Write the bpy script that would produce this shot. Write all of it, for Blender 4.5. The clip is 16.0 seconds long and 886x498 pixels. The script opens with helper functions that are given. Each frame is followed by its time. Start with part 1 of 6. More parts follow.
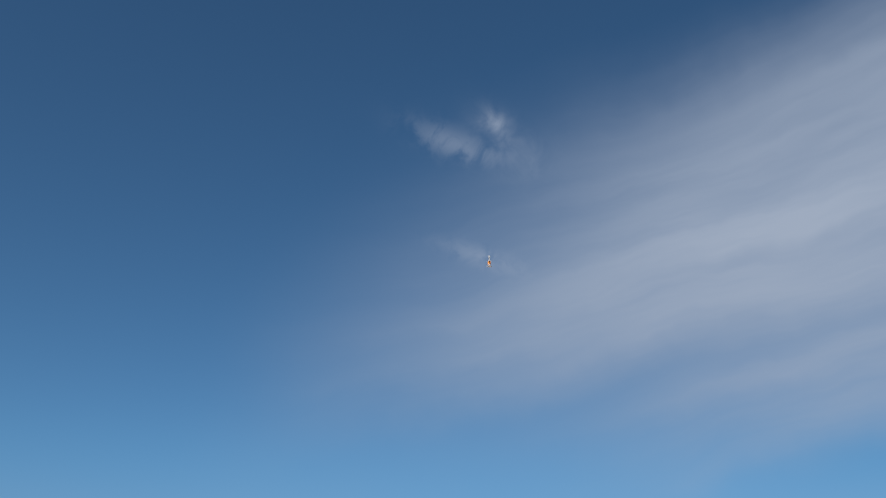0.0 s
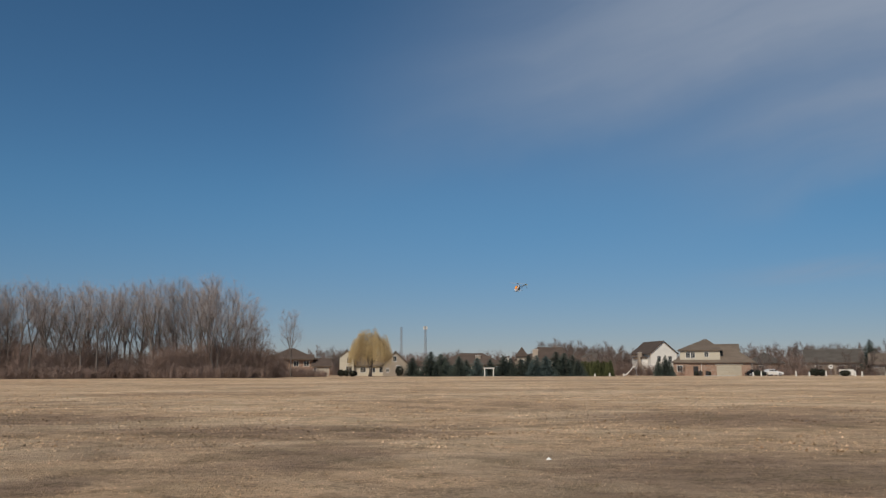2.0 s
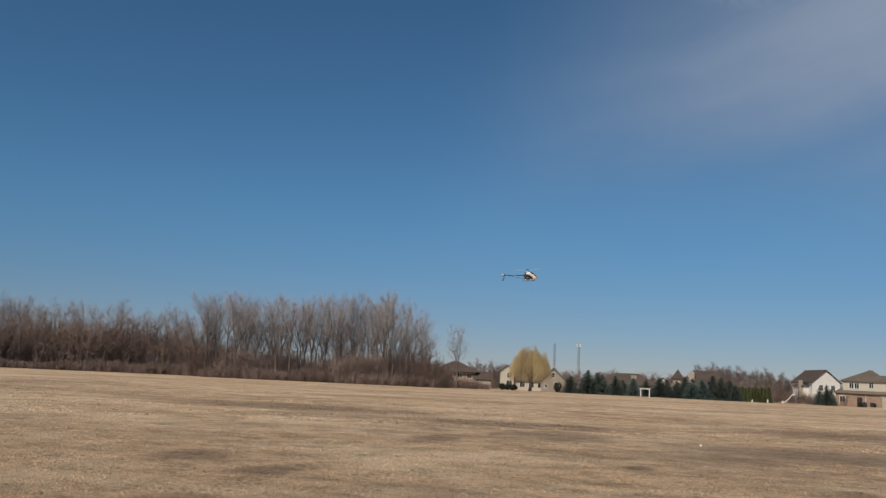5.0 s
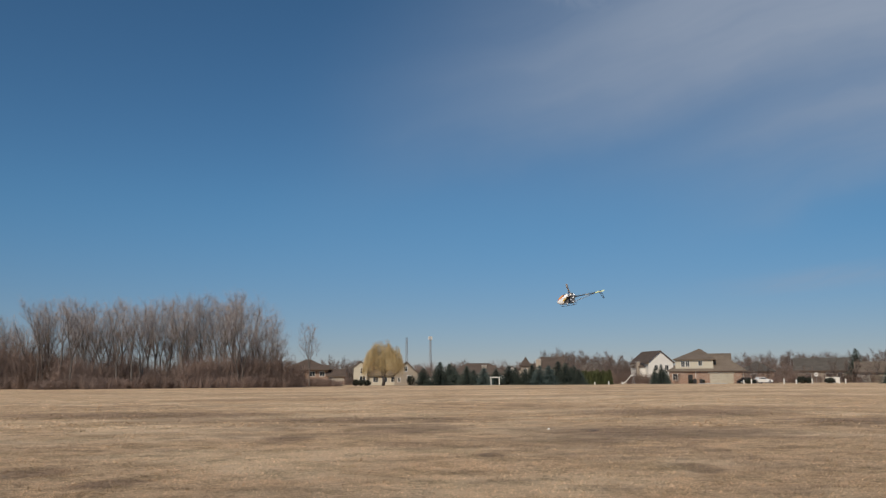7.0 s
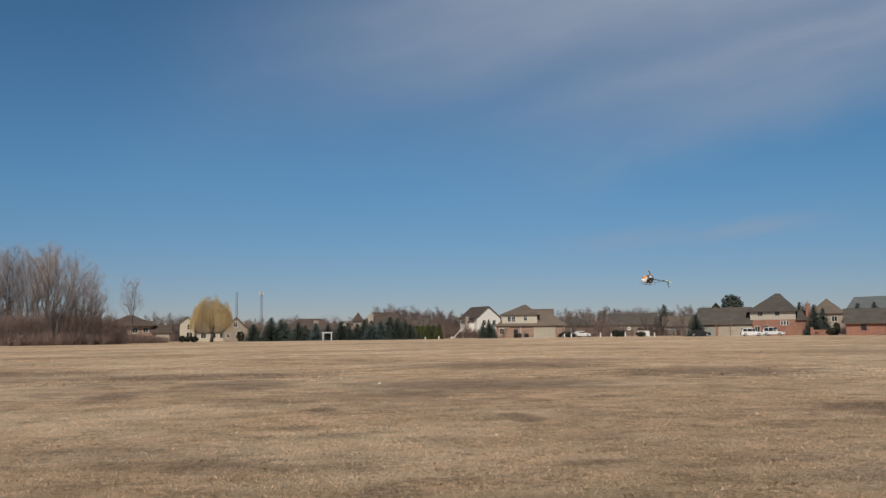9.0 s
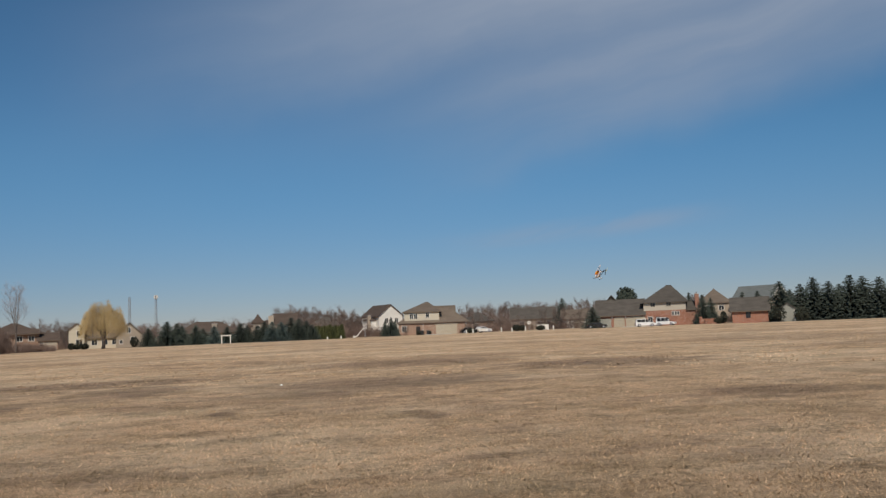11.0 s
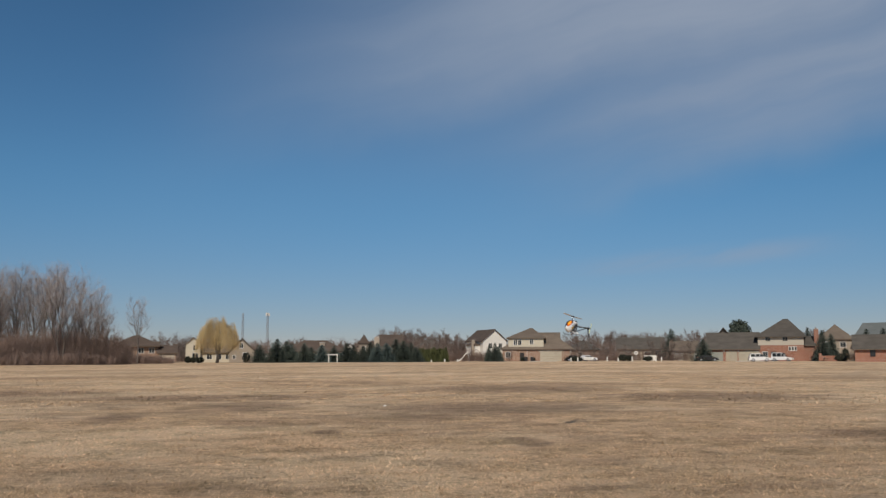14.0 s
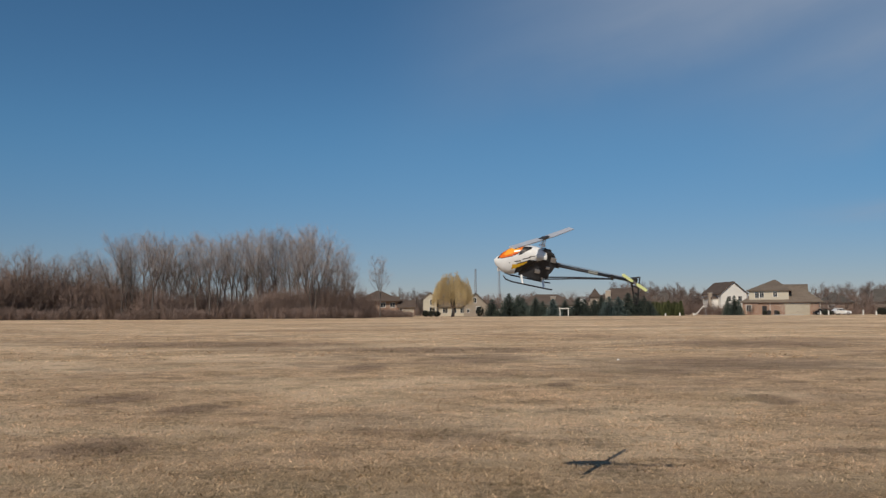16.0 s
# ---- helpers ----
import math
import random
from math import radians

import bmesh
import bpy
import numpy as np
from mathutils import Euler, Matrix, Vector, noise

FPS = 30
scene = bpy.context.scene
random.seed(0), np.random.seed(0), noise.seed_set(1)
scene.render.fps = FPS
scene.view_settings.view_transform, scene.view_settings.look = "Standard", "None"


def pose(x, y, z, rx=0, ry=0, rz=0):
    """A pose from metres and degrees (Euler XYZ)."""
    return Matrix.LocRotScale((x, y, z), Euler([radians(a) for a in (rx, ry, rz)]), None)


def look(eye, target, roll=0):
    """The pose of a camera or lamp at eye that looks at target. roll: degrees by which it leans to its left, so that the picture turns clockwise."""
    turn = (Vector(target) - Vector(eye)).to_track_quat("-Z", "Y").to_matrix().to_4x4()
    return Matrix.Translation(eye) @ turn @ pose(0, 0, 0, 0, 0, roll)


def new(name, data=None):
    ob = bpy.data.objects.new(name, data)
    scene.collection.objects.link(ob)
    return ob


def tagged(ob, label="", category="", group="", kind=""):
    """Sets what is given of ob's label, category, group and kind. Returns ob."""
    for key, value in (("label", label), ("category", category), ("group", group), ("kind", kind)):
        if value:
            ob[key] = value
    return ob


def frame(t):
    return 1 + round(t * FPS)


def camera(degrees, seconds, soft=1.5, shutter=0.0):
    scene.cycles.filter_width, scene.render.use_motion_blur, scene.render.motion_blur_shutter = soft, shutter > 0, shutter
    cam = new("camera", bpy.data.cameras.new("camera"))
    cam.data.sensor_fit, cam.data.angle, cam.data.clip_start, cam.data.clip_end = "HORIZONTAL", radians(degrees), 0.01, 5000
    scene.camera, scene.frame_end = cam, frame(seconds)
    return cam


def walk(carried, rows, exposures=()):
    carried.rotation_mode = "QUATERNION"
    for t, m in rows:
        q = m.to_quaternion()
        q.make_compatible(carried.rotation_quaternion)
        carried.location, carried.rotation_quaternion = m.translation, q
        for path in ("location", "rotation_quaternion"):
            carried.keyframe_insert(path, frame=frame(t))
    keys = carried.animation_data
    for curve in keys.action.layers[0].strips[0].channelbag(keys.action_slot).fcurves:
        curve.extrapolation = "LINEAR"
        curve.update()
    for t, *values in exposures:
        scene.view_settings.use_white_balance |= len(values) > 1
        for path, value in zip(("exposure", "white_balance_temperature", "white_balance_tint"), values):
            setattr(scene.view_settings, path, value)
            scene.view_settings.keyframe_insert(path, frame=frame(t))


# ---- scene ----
cam = camera(54.94, 16.0, soft=1.4)
PATH = [
    (0.0, pose(1.68, 48.00, 1.60, 115.80, -0.40, -0.83)),
    (0.3, pose(1.68, 48.00, 1.60, 114.20, -0.40, -1.03)),
    (0.5, pose(1.68, 48.00, 1.60, 112.90, -0.40, -1.03)),
    (0.6, pose(1.68, 48.00, 1.60, 110.60, -0.40, -0.23)),
    (0.7, pose(1.68, 48.00, 1.60, 108.80, -0.40, 1.27)),
    (0.8, pose(1.68, 48.00, 1.60, 107.70, -0.40, 2.57)),
    (0.9, pose(1.68, 48.00, 1.60, 106.80, -0.40, 3.37)),
    (1.0, pose(1.68, 48.00, 1.60, 105.70, -0.40, 4.17)),
    (1.1, pose(1.63, 46.50, 1.60, 104.73, -0.36, 4.48)),
    (1.2, pose(1.51, 43.00, 1.60, 103.68, -0.27, 4.77)),
    (1.3, pose(1.37, 39.10, 1.60, 102.63, -0.19, 4.99)),
    (1.4, pose(1.23, 35.20, 1.60, 101.68, -0.10, 5.14)),
    (1.5, pose(1.10, 31.30, 1.60, 100.92, -0.04, 5.22)),
    (1.6, pose(0.96, 27.40, 1.60, 100.19, 0.00, 5.15)),
    (1.7, pose(0.82, 23.50, 1.60, 99.51, 0.03, 4.97)),
    (1.8, pose(0.69, 19.60, 1.60, 98.92, 0.06, 4.75)),
    (1.9, pose(0.55, 15.70, 1.60, 98.41, 0.07, 4.56)),
    (2.0, pose(0.41, 11.80, 1.60, 98.01, 0.08, 4.49)),
    (2.1, pose(0.28, 7.93, 1.60, 97.74, 0.05, 4.48)),
    (2.2, pose(0.14, 4.07, 1.60, 97.50, -0.03, 4.49)),
    (2.3, pose(0.01, 0.20, 1.60, 97.30, -0.15, 4.52)),
    (2.4, pose(-0.11, -3.20, 1.60, 97.17, -0.28, 4.54)),
    (2.5, pose(-0.19, -5.50, 1.60, 97.12, -0.40, 4.58)),
    (2.6, pose(-0.22, -6.20, 1.60, 97.22, -0.55, 4.63)),
    (2.7, pose(-0.19, -5.50, 1.60, 97.45, -0.72, 4.70)),
    (2.8, pose(-0.12, -3.50, 1.60, 97.77, -0.90, 4.78)),
    (2.9, pose(-0.02, -0.50, 1.60, 98.12, -1.07, 4.87)),
    (3.0, pose(0.07, 2.00, 1.60, 98.43, -1.21, 4.95)),
    (3.3, pose(0.11, 3.00, 1.60, 99.45, -1.52, 5.21)),
    (3.5, pose(0.11, 3.00, 1.60, 99.80, -1.76, 5.48)),
    (3.7, pose(0.08, 2.20, 1.60, 99.71, -2.13, 7.31)),
    (3.9, pose(0.04, 1.20, 1.60, 99.50, -2.62, 10.53)),
    (4.0, pose(0.02, 0.70, 1.60, 99.37, -2.87, 11.99)),
    (4.2, pose(0.00, 0.00, 1.60, 98.68, -3.26, 14.39)),
    (4.9, pose(0.00, 0.00, 1.60, 98.72, -2.81, 14.44)),
    (5.6, pose(0.00, 0.00, 1.60, 98.83, -1.73, 14.48)),
    (6.3, pose(0.00, 0.00, 1.60, 99.00, -0.41, 14.49)),
    (6.5, pose(0.00, 0.00, 1.60, 99.18, 0.18, 11.53)),
    (6.7, pose(0.00, 0.00, 1.60, 98.99, 0.28, 8.62)),
    (7.0, pose(0.00, 0.00, 1.60, 98.63, 0.34, 4.68)),
    (7.2, pose(0.00, 0.00, 1.60, 98.67, 0.26, 2.32)),
    (7.5, pose(0.00, 0.00, 1.60, 98.81, -0.00, 0.19)),
    (7.7, pose(0.00, 0.00, 1.60, 98.89, -0.30, 0.41)),
    (8.0, pose(0.00, 0.00, 1.60, 98.98, -0.67, 0.81)),
    (8.2, pose(0.00, 0.00, 1.60, 98.59, -0.56, 0.23)),
    (8.5, pose(0.00, 0.00, 1.60, 97.40, -0.22, -1.75)),
    (8.7, pose(0.00, 0.00, 1.60, 96.66, 0.12, -3.35)),
    (9.0, pose(0.00, 0.00, 1.60, 95.57, 0.65, -6.48)),
    (9.2, pose(0.00, 0.00, 1.60, 95.03, 0.82, -9.34)),
    (9.9, pose(0.00, 0.00, 1.60, 95.09, 1.47, -11.29)),
    (10.6, pose(0.00, 0.00, 1.60, 95.22, 2.08, -12.59)),
    (11.3, pose(0.00, 0.00, 1.60, 95.28, 2.35, -13.07)),
    (11.5, pose(0.00, 0.00, 1.60, 93.29, 2.34, -11.52)),
    (11.8, pose(0.00, 0.00, 1.60, 92.18, 2.63, -9.61)),
    (12.0, pose(0.00, 0.00, 1.60, 91.56, 2.78, -8.91)),
    (12.5, pose(0.00, 0.00, 1.60, 89.74, 1.79, -8.61)),
    (13.0, pose(0.00, 0.00, 1.60, 92.62, 1.15, -7.96)),
    (13.5, pose(0.00, 0.00, 1.60, 94.74, 0.66, -7.94)),
    (14.0, pose(0.00, 0.00, 1.60, 97.09, 0.18, -6.08)),
    (14.5, pose(0.00, 0.00, 1.60, 96.30, -0.32, -3.57)),
    (15.0, pose(0.00, 0.00, 1.60, 93.80, -0.32, -0.29)),
    (15.5, pose(0.00, 0.00, 1.60, 95.45, 0.45, 3.38)),
    (15.8, pose(0.00, 0.00, 1.60, 94.56, 0.36, 7.65)),
    (16.0, pose(0.00, 0.00, 1.60, 94.08, 0.31, 9.29)),
]
walk(cam, PATH, [(0.0, 0.28), (0.5, 0.18), (0.9, 0.02), (1.5, -0.1), (2.2, -0.08), (3.2, 0.0), (16.0, 0.0)])

# ---- sky and sun ----
SUN_AZ, SUN_EL = 192.5, 42.0  # compass degrees from +y towards +x


def nodes_of(idblock):
    idblock.use_nodes = True
    tree = idblock.node_tree
    tree.nodes.clear()
    return tree


def add(tree, kind, **values):
    n = tree.nodes.new(kind)
    for key, value in values.items():
        if key in n.inputs:
            n.inputs[key].default_value = value
    return n


def calc(tree, op, a, b=None, c=None, clamp=False):
    n = tree.nodes.new("ShaderNodeMath")
    n.operation, n.use_clamp = op, clamp
    for i, v in enumerate((a, b, c)):
        if v is None:
            continue
        if isinstance(v, (int, float)):
            n.inputs[i].default_value = v
        else:
            tree.links.new(v, n.inputs[i])
    return n.outputs[0]


def smooth(tree, v, lo, hi, out_lo=0.0, out_hi=1.0):
    n = tree.nodes.new("ShaderNodeMapRange")
    n.interpolation_type = "SMOOTHSTEP"
    tree.links.new(v, n.inputs[0])
    for i, q in enumerate((lo, hi, out_lo, out_hi)):
        n.inputs[i + 1].default_value = q
    return n.outputs[0]


def vec(tree, x, y, z=0.0):
    n = tree.nodes.new("ShaderNodeCombineXYZ")
    for i, v in enumerate((x, y, z)):
        if isinstance(v, (int, float)):
            n.inputs[i].default_value = v
        else:
            tree.links.new(v, n.inputs[i])
    return n.outputs[0]


def cloudy(tree, v, scale, detail=4.0, rough=0.55, distort=0.0):
    n = tree.nodes.new("ShaderNodeTexNoise")
    tree.links.new(v, n.inputs["Vector"])
    n.inputs["Scale"].default_value = scale
    n.inputs["Detail"].default_value = detail
    n.inputs["Roughness"].default_value = rough
    n.inputs["Distortion"].default_value = distort
    return n.outputs["Fac"]


def make_sky():
    world = bpy.data.worlds.new("sky")
    scene.world = world
    t = nodes_of(world)
    sky = t.nodes.new("ShaderNodeTexSky")
    sky.sky_type = "NISHITA"
    sky.sun_disc = False
    sky.sun_elevation, sky.sun_rotation = radians(SUN_EL), radians(SUN_AZ)
    sky.altitude, sky.air_density, sky.dust_density, sky.ozone_density = 1200, 1.0, 0.0, 3.0
    co = t.nodes.new("ShaderNodeTexCoord")
    sep = t.nodes.new("ShaderNodeSeparateXYZ")
    t.links.new(co.outputs["Generated"], sep.inputs[0])
    x, y, z = sep.outputs
    az = calc(t, "MULTIPLY", calc(t, "ARCTAN2", x, y), 57.2958)
    el = calc(t, "MULTIPLY", calc(t, "ARCSINE", z), 57.2958)
    # cirrus: two long soft streaks that climb to the right, a broad veil above them and a bright knot at its edge
    warp = cloudy(t, vec(t, az, el), 0.07, 4.0, 0.55)
    lift = calc(t, "MULTIPLY", calc(t, "SUBTRACT", warp, 0.5), 5.0)
    rise = calc(t, "SUBTRACT", 0.30, calc(t, "MULTIPLY", el, 0.0045))
    s = calc(t, "ADD", calc(t, "SUBTRACT", el, calc(t, "MULTIPLY", az, rise)), lift)
    soft = cloudy(t, vec(t, calc(t, "MULTIPLY", s, 0.16), calc(t, "MULTIPLY", az, 0.022), 1.7), 1.0, 4.0, 0.5)
    wisps = cloudy(t, vec(t, calc(t, "MULTIPLY", s, 0.55), calc(t, "MULTIPLY", az, 0.05), 4.2), 1.0, 5.0, 0.55)
    upper = calc(t, "MULTIPLY", smooth(t, s, 12.5, 17.0), smooth(t, s, 38.0, 26.0))
    edge = calc(t, "SUBTRACT", az, calc(t, "ADD", calc(t, "MULTIPLY", calc(t, "MAXIMUM", calc(t, "SUBTRACT", el, 20.0), 0.0), 0.6), -6.0))
    edge = calc(t, "ADD", edge, lift)
    upper = calc(t, "MULTIPLY", upper, smooth(t, edge, -11.0, 23.0))
    lower = calc(t, "MULTIPLY", smooth(t, s, 3.0, 9.0), smooth(t, s, 16.0, 11.0))
    lower = calc(t, "MULTIPLY", lower, smooth(t, az, 0.0, 28.0))
    haze = calc(t, "MULTIPLY", calc(t, "MULTIPLY", smooth(t, s, 7.0, 15.0), smooth(t, s, 34.0, 22.0)), smooth(t, edge, -14.0, 22.0))
    grain = calc(t, "ADD", calc(t, "MULTIPLY", smooth(t, soft, 0.25, 0.75), 0.8), calc(t, "MULTIPLY", smooth(t, wisps, 0.3, 0.72), 0.2))
    veil = calc(t, "ADD", calc(t, "MULTIPLY", upper, 0.72), calc(t, "MULTIPLY", lower, 0.52))
    veil = calc(t, "MULTIPLY", veil, calc(t, "ADD", calc(t, "MULTIPLY", grain, 0.7), 0.45))
    veil = calc(t, "ADD", veil, calc(t, "MULTIPLY", haze, 0.20))
    veil = calc(t, "MULTIPLY", veil, smooth(t, az, -2.0, 32.0, 0.82, 1.4))
    veil = calc(t, "MULTIPLY", veil, smooth(t, el, 20.0, 34.0, 1.0, 0.66))
    # thin low streaks near the roofs
    low = smooth(t, calc(t, "ABSOLUTE", calc(t, "SUBTRACT", el, calc(t, "ADD", calc(t, "MULTIPLY", az, 0.06), 4.8))), 1.1, 0.0)
    low = calc(t, "MULTIPLY", calc(t, "MULTIPLY", low, calc(t, "MULTIPLY", smooth(t, az, 10.0, 20.0), smooth(t, az, 34.0, 26.0))), smooth(t, wisps, 0.36, 0.64, 0.05, 0.42))

    def puff(ca, ce, wa, we, tilt, amount, size, depth):
        da, de = calc(t, "SUBTRACT", az, ca), calc(t, "SUBTRACT", el, ce)
        u = calc(t, "DIVIDE", calc(t, "SUBTRACT", da, calc(t, "MULTIPLY", de, tilt)), wa)
        v = calc(t, "DIVIDE", calc(t, "ADD", de, calc(t, "MULTIPLY", da, tilt)), we)
        q = calc(t, "ADD", calc(t, "MULTIPLY", u, u), calc(t, "MULTIPLY", v, v))
        fall = calc(t, "POWER", 2.718, calc(t, "MULTIPLY", q, -1.0))
        shred = smooth(t, cloudy(t, vec(t, az, el, ca), size, 5.0, 0.6, 0.6), 0.5 - depth, 0.5 + depth)
        return calc(t, "MULTIPLY", calc(t, "MULTIPLY", fall, shred), amount)

    knot = calc(t, "ADD", puff(4.6, 34.2, 1.5, 0.9, 0.5, 0.62, 0.5, 0.3), puff(1.4, 32.8, 3.6, 1.0, 0.3, 0.34, 0.5, 0.14))
    knot = calc(t, "ADD", knot, puff(6.0, 32.6, 3.5, 1.6, 0.5, 0.22, 0.4, 0.2))
    knot = calc(t, "ADD", knot, puff(3.6, 25.2, 3.2, 0.7, 0.3, 0.24, 0.6, 0.14))
    cover = calc(t, "ADD", calc(t, "ADD", veil, low), knot, clamp=True)
    tint = t.nodes.new("ShaderNodeMix")
    tint.data_type, tint.blend_type = "RGBA", "MULTIPLY"
    tint.inputs[0].default_value = 1.0
    t.links.new(sky.outputs[0], tint.inputs[6])
    hue = t.nodes.new("ShaderNodeMix")
    hue.data_type = "RGBA"
    t.links.new(smooth(t, el, -1.0, 13.0), hue.inputs[0])
    hue.inputs[6].default_value = (0.57, 0.572, 0.715, 1)
    hue.inputs[7].default_value = (0.575, 0.905, 1.015, 1)
    t.links.new(hue.outputs[2], tint.inputs[7])
    mix = t.nodes.new("ShaderNodeMix")
    mix.data_type = "RGBA"
    t.links.new(cover, mix.inputs[0])
    t.links.new(tint.outputs[2], mix.inputs[6])
    mix.inputs[7].default_value = (4.3, 5.1, 6.5, 1)
    bg = t.nodes.new("ShaderNodeBackground")
    bg.inputs["Strength"].default_value = 0.066
    t.links.new(mix.outputs[2], bg.inputs["Color"])
    out = t.nodes.new("ShaderNodeOutputWorld")
    t.links.new(bg.outputs[0], out.inputs["Surface"])


make_sky()
sun = new("sun", bpy.data.lights.new("sun", "SUN"))
sun.data.energy, sun.data.angle, sun.data.color = 3.5, radians(0.53), (1.0, 0.905, 0.775)
_a, _e = radians(SUN_AZ), radians(SUN_EL)
sun.matrix_world = look((0, 0, 60), (-math.sin(_a) * math.cos(_e), -math.cos(_a) * math.cos(_e), 60 - math.sin(_e)))
scene.view_settings.exposure = 0.0

# ---- materials ----


def shade(name, a, b, fine=8.0, coarse=0.6, rough=0.8, bump=0.2, metal=0.0, spread=0.12, coat=0.0, stretch=(1, 1, 1), spec=0.35):
    """Two-scale variation from colour a to colour b, in metres, with a fine relief."""
    m = bpy.data.materials.new(name)
    t = nodes_of(m)
    co = t.nodes.new("ShaderNodeTexCoord")
    mp = t.nodes.new("ShaderNodeMapping")
    mp.inputs["Scale"].default_value = stretch
    t.links.new(co.outputs["Object"], mp.inputs[0])
    info = t.nodes.new("ShaderNodeObjectInfo")
    shift = t.nodes.new("ShaderNodeVectorMath")
    shift.operation = "ADD"
    t.links.new(mp.outputs[0], shift.inputs[0])
    t.links.new(vec(t, calc(t, "MULTIPLY", info.outputs["Random"], 37.0), 0.0, 0.0), shift.inputs[1])
    f = cloudy(t, shift.outputs[0], fine, 3.0)
    c = cloudy(t, shift.outputs[0], coarse, 3.0)
    k = calc(t, "ADD", calc(t, "MULTIPLY", f, 0.55), calc(t, "MULTIPLY", c, 0.45))
    k = smooth(t, k, 0.32, 0.68)
    mix = t.nodes.new("ShaderNodeMix")
    mix.data_type = "RGBA"
    t.links.new(k, mix.inputs[0])
    mix.inputs[6].default_value = (*a, 1)
    mix.inputs[7].default_value = (*b, 1)
    hsv = t.nodes.new("ShaderNodeHueSaturation")
    t.links.new(mix.outputs[2], hsv.inputs["Color"])
    t.links.new(calc(t, "ADD", calc(t, "MULTIPLY", info.outputs["Random"], 2 * spread), 1.0 - spread), hsv.inputs["Value"])
    p = t.nodes.new("ShaderNodeBsdfPrincipled")
    t.links.new(hsv.outputs[0], p.inputs["Base Color"])
    p.inputs["Metallic"].default_value = metal
    p.inputs["Specular IOR Level"].default_value = spec
    p.inputs["Coat Weight"].default_value = coat
    t.links.new(calc(t, "ADD", calc(t, "MULTIPLY", f, 0.2), rough - 0.1, clamp=True), p.inputs["Roughness"])
    if bump:
        bm_ = t.nodes.new("ShaderNodeBump")
        bm_.inputs["Strength"].default_value = bump
        bm_.inputs["Distance"].default_value = 0.02
        t.links.new(f, bm_.inputs["Height"])
        t.links.new(bm_.outputs[0], p.inputs["Normal"])
    out = t.nodes.new("ShaderNodeOutputMaterial")
    t.links.new(p.outputs[0], out.inputs[0])
    return m


def bricks(name, a, b, mortar):
    """Running-bond brick at true size, on any upright face."""
    m = shade(name, a, b, 14.0, 0.8, 0.85, 0.15)
    t = m.node_tree
    co = t.nodes.new("ShaderNodeTexCoord")
    sep = t.nodes.new("ShaderNodeSeparateXYZ")
    t.links.new(co.outputs["Object"], sep.inputs[0])
    br = t.nodes.new("ShaderNodeTexBrick")
    t.links.new(vec(t, calc(t, "ADD", sep.outputs[0], sep.outputs[1]), sep.outputs[2]), br.inputs["Vector"])
    br.inputs["Scale"].default_value = 1.0
    br.inputs["Brick Width"].default_value, br.inputs["Row Height"].default_value = 0.215, 0.075
    br.inputs["Mortar Size"].default_value = 0.005
    p = next(n for n in t.nodes if n.type == "BSDF_PRINCIPLED")
    hsv = next(n for n in t.nodes if n.type == "HUE_SAT")
    t.links.new(hsv.outputs[0], br.inputs["Color1"])
    dark = t.nodes.new("ShaderNodeHueSaturation")
    dark.inputs["Value"].default_value = 0.72
    t.links.new(hsv.outputs[0], dark.inputs["Color"])
    t.links.new(dark.outputs[0], br.inputs["Color2"])
    br.inputs["Mortar"].default_value = (*mortar, 1)
    t.links.new(br.outputs["Color"], p.inputs["Base Color"])
    return m


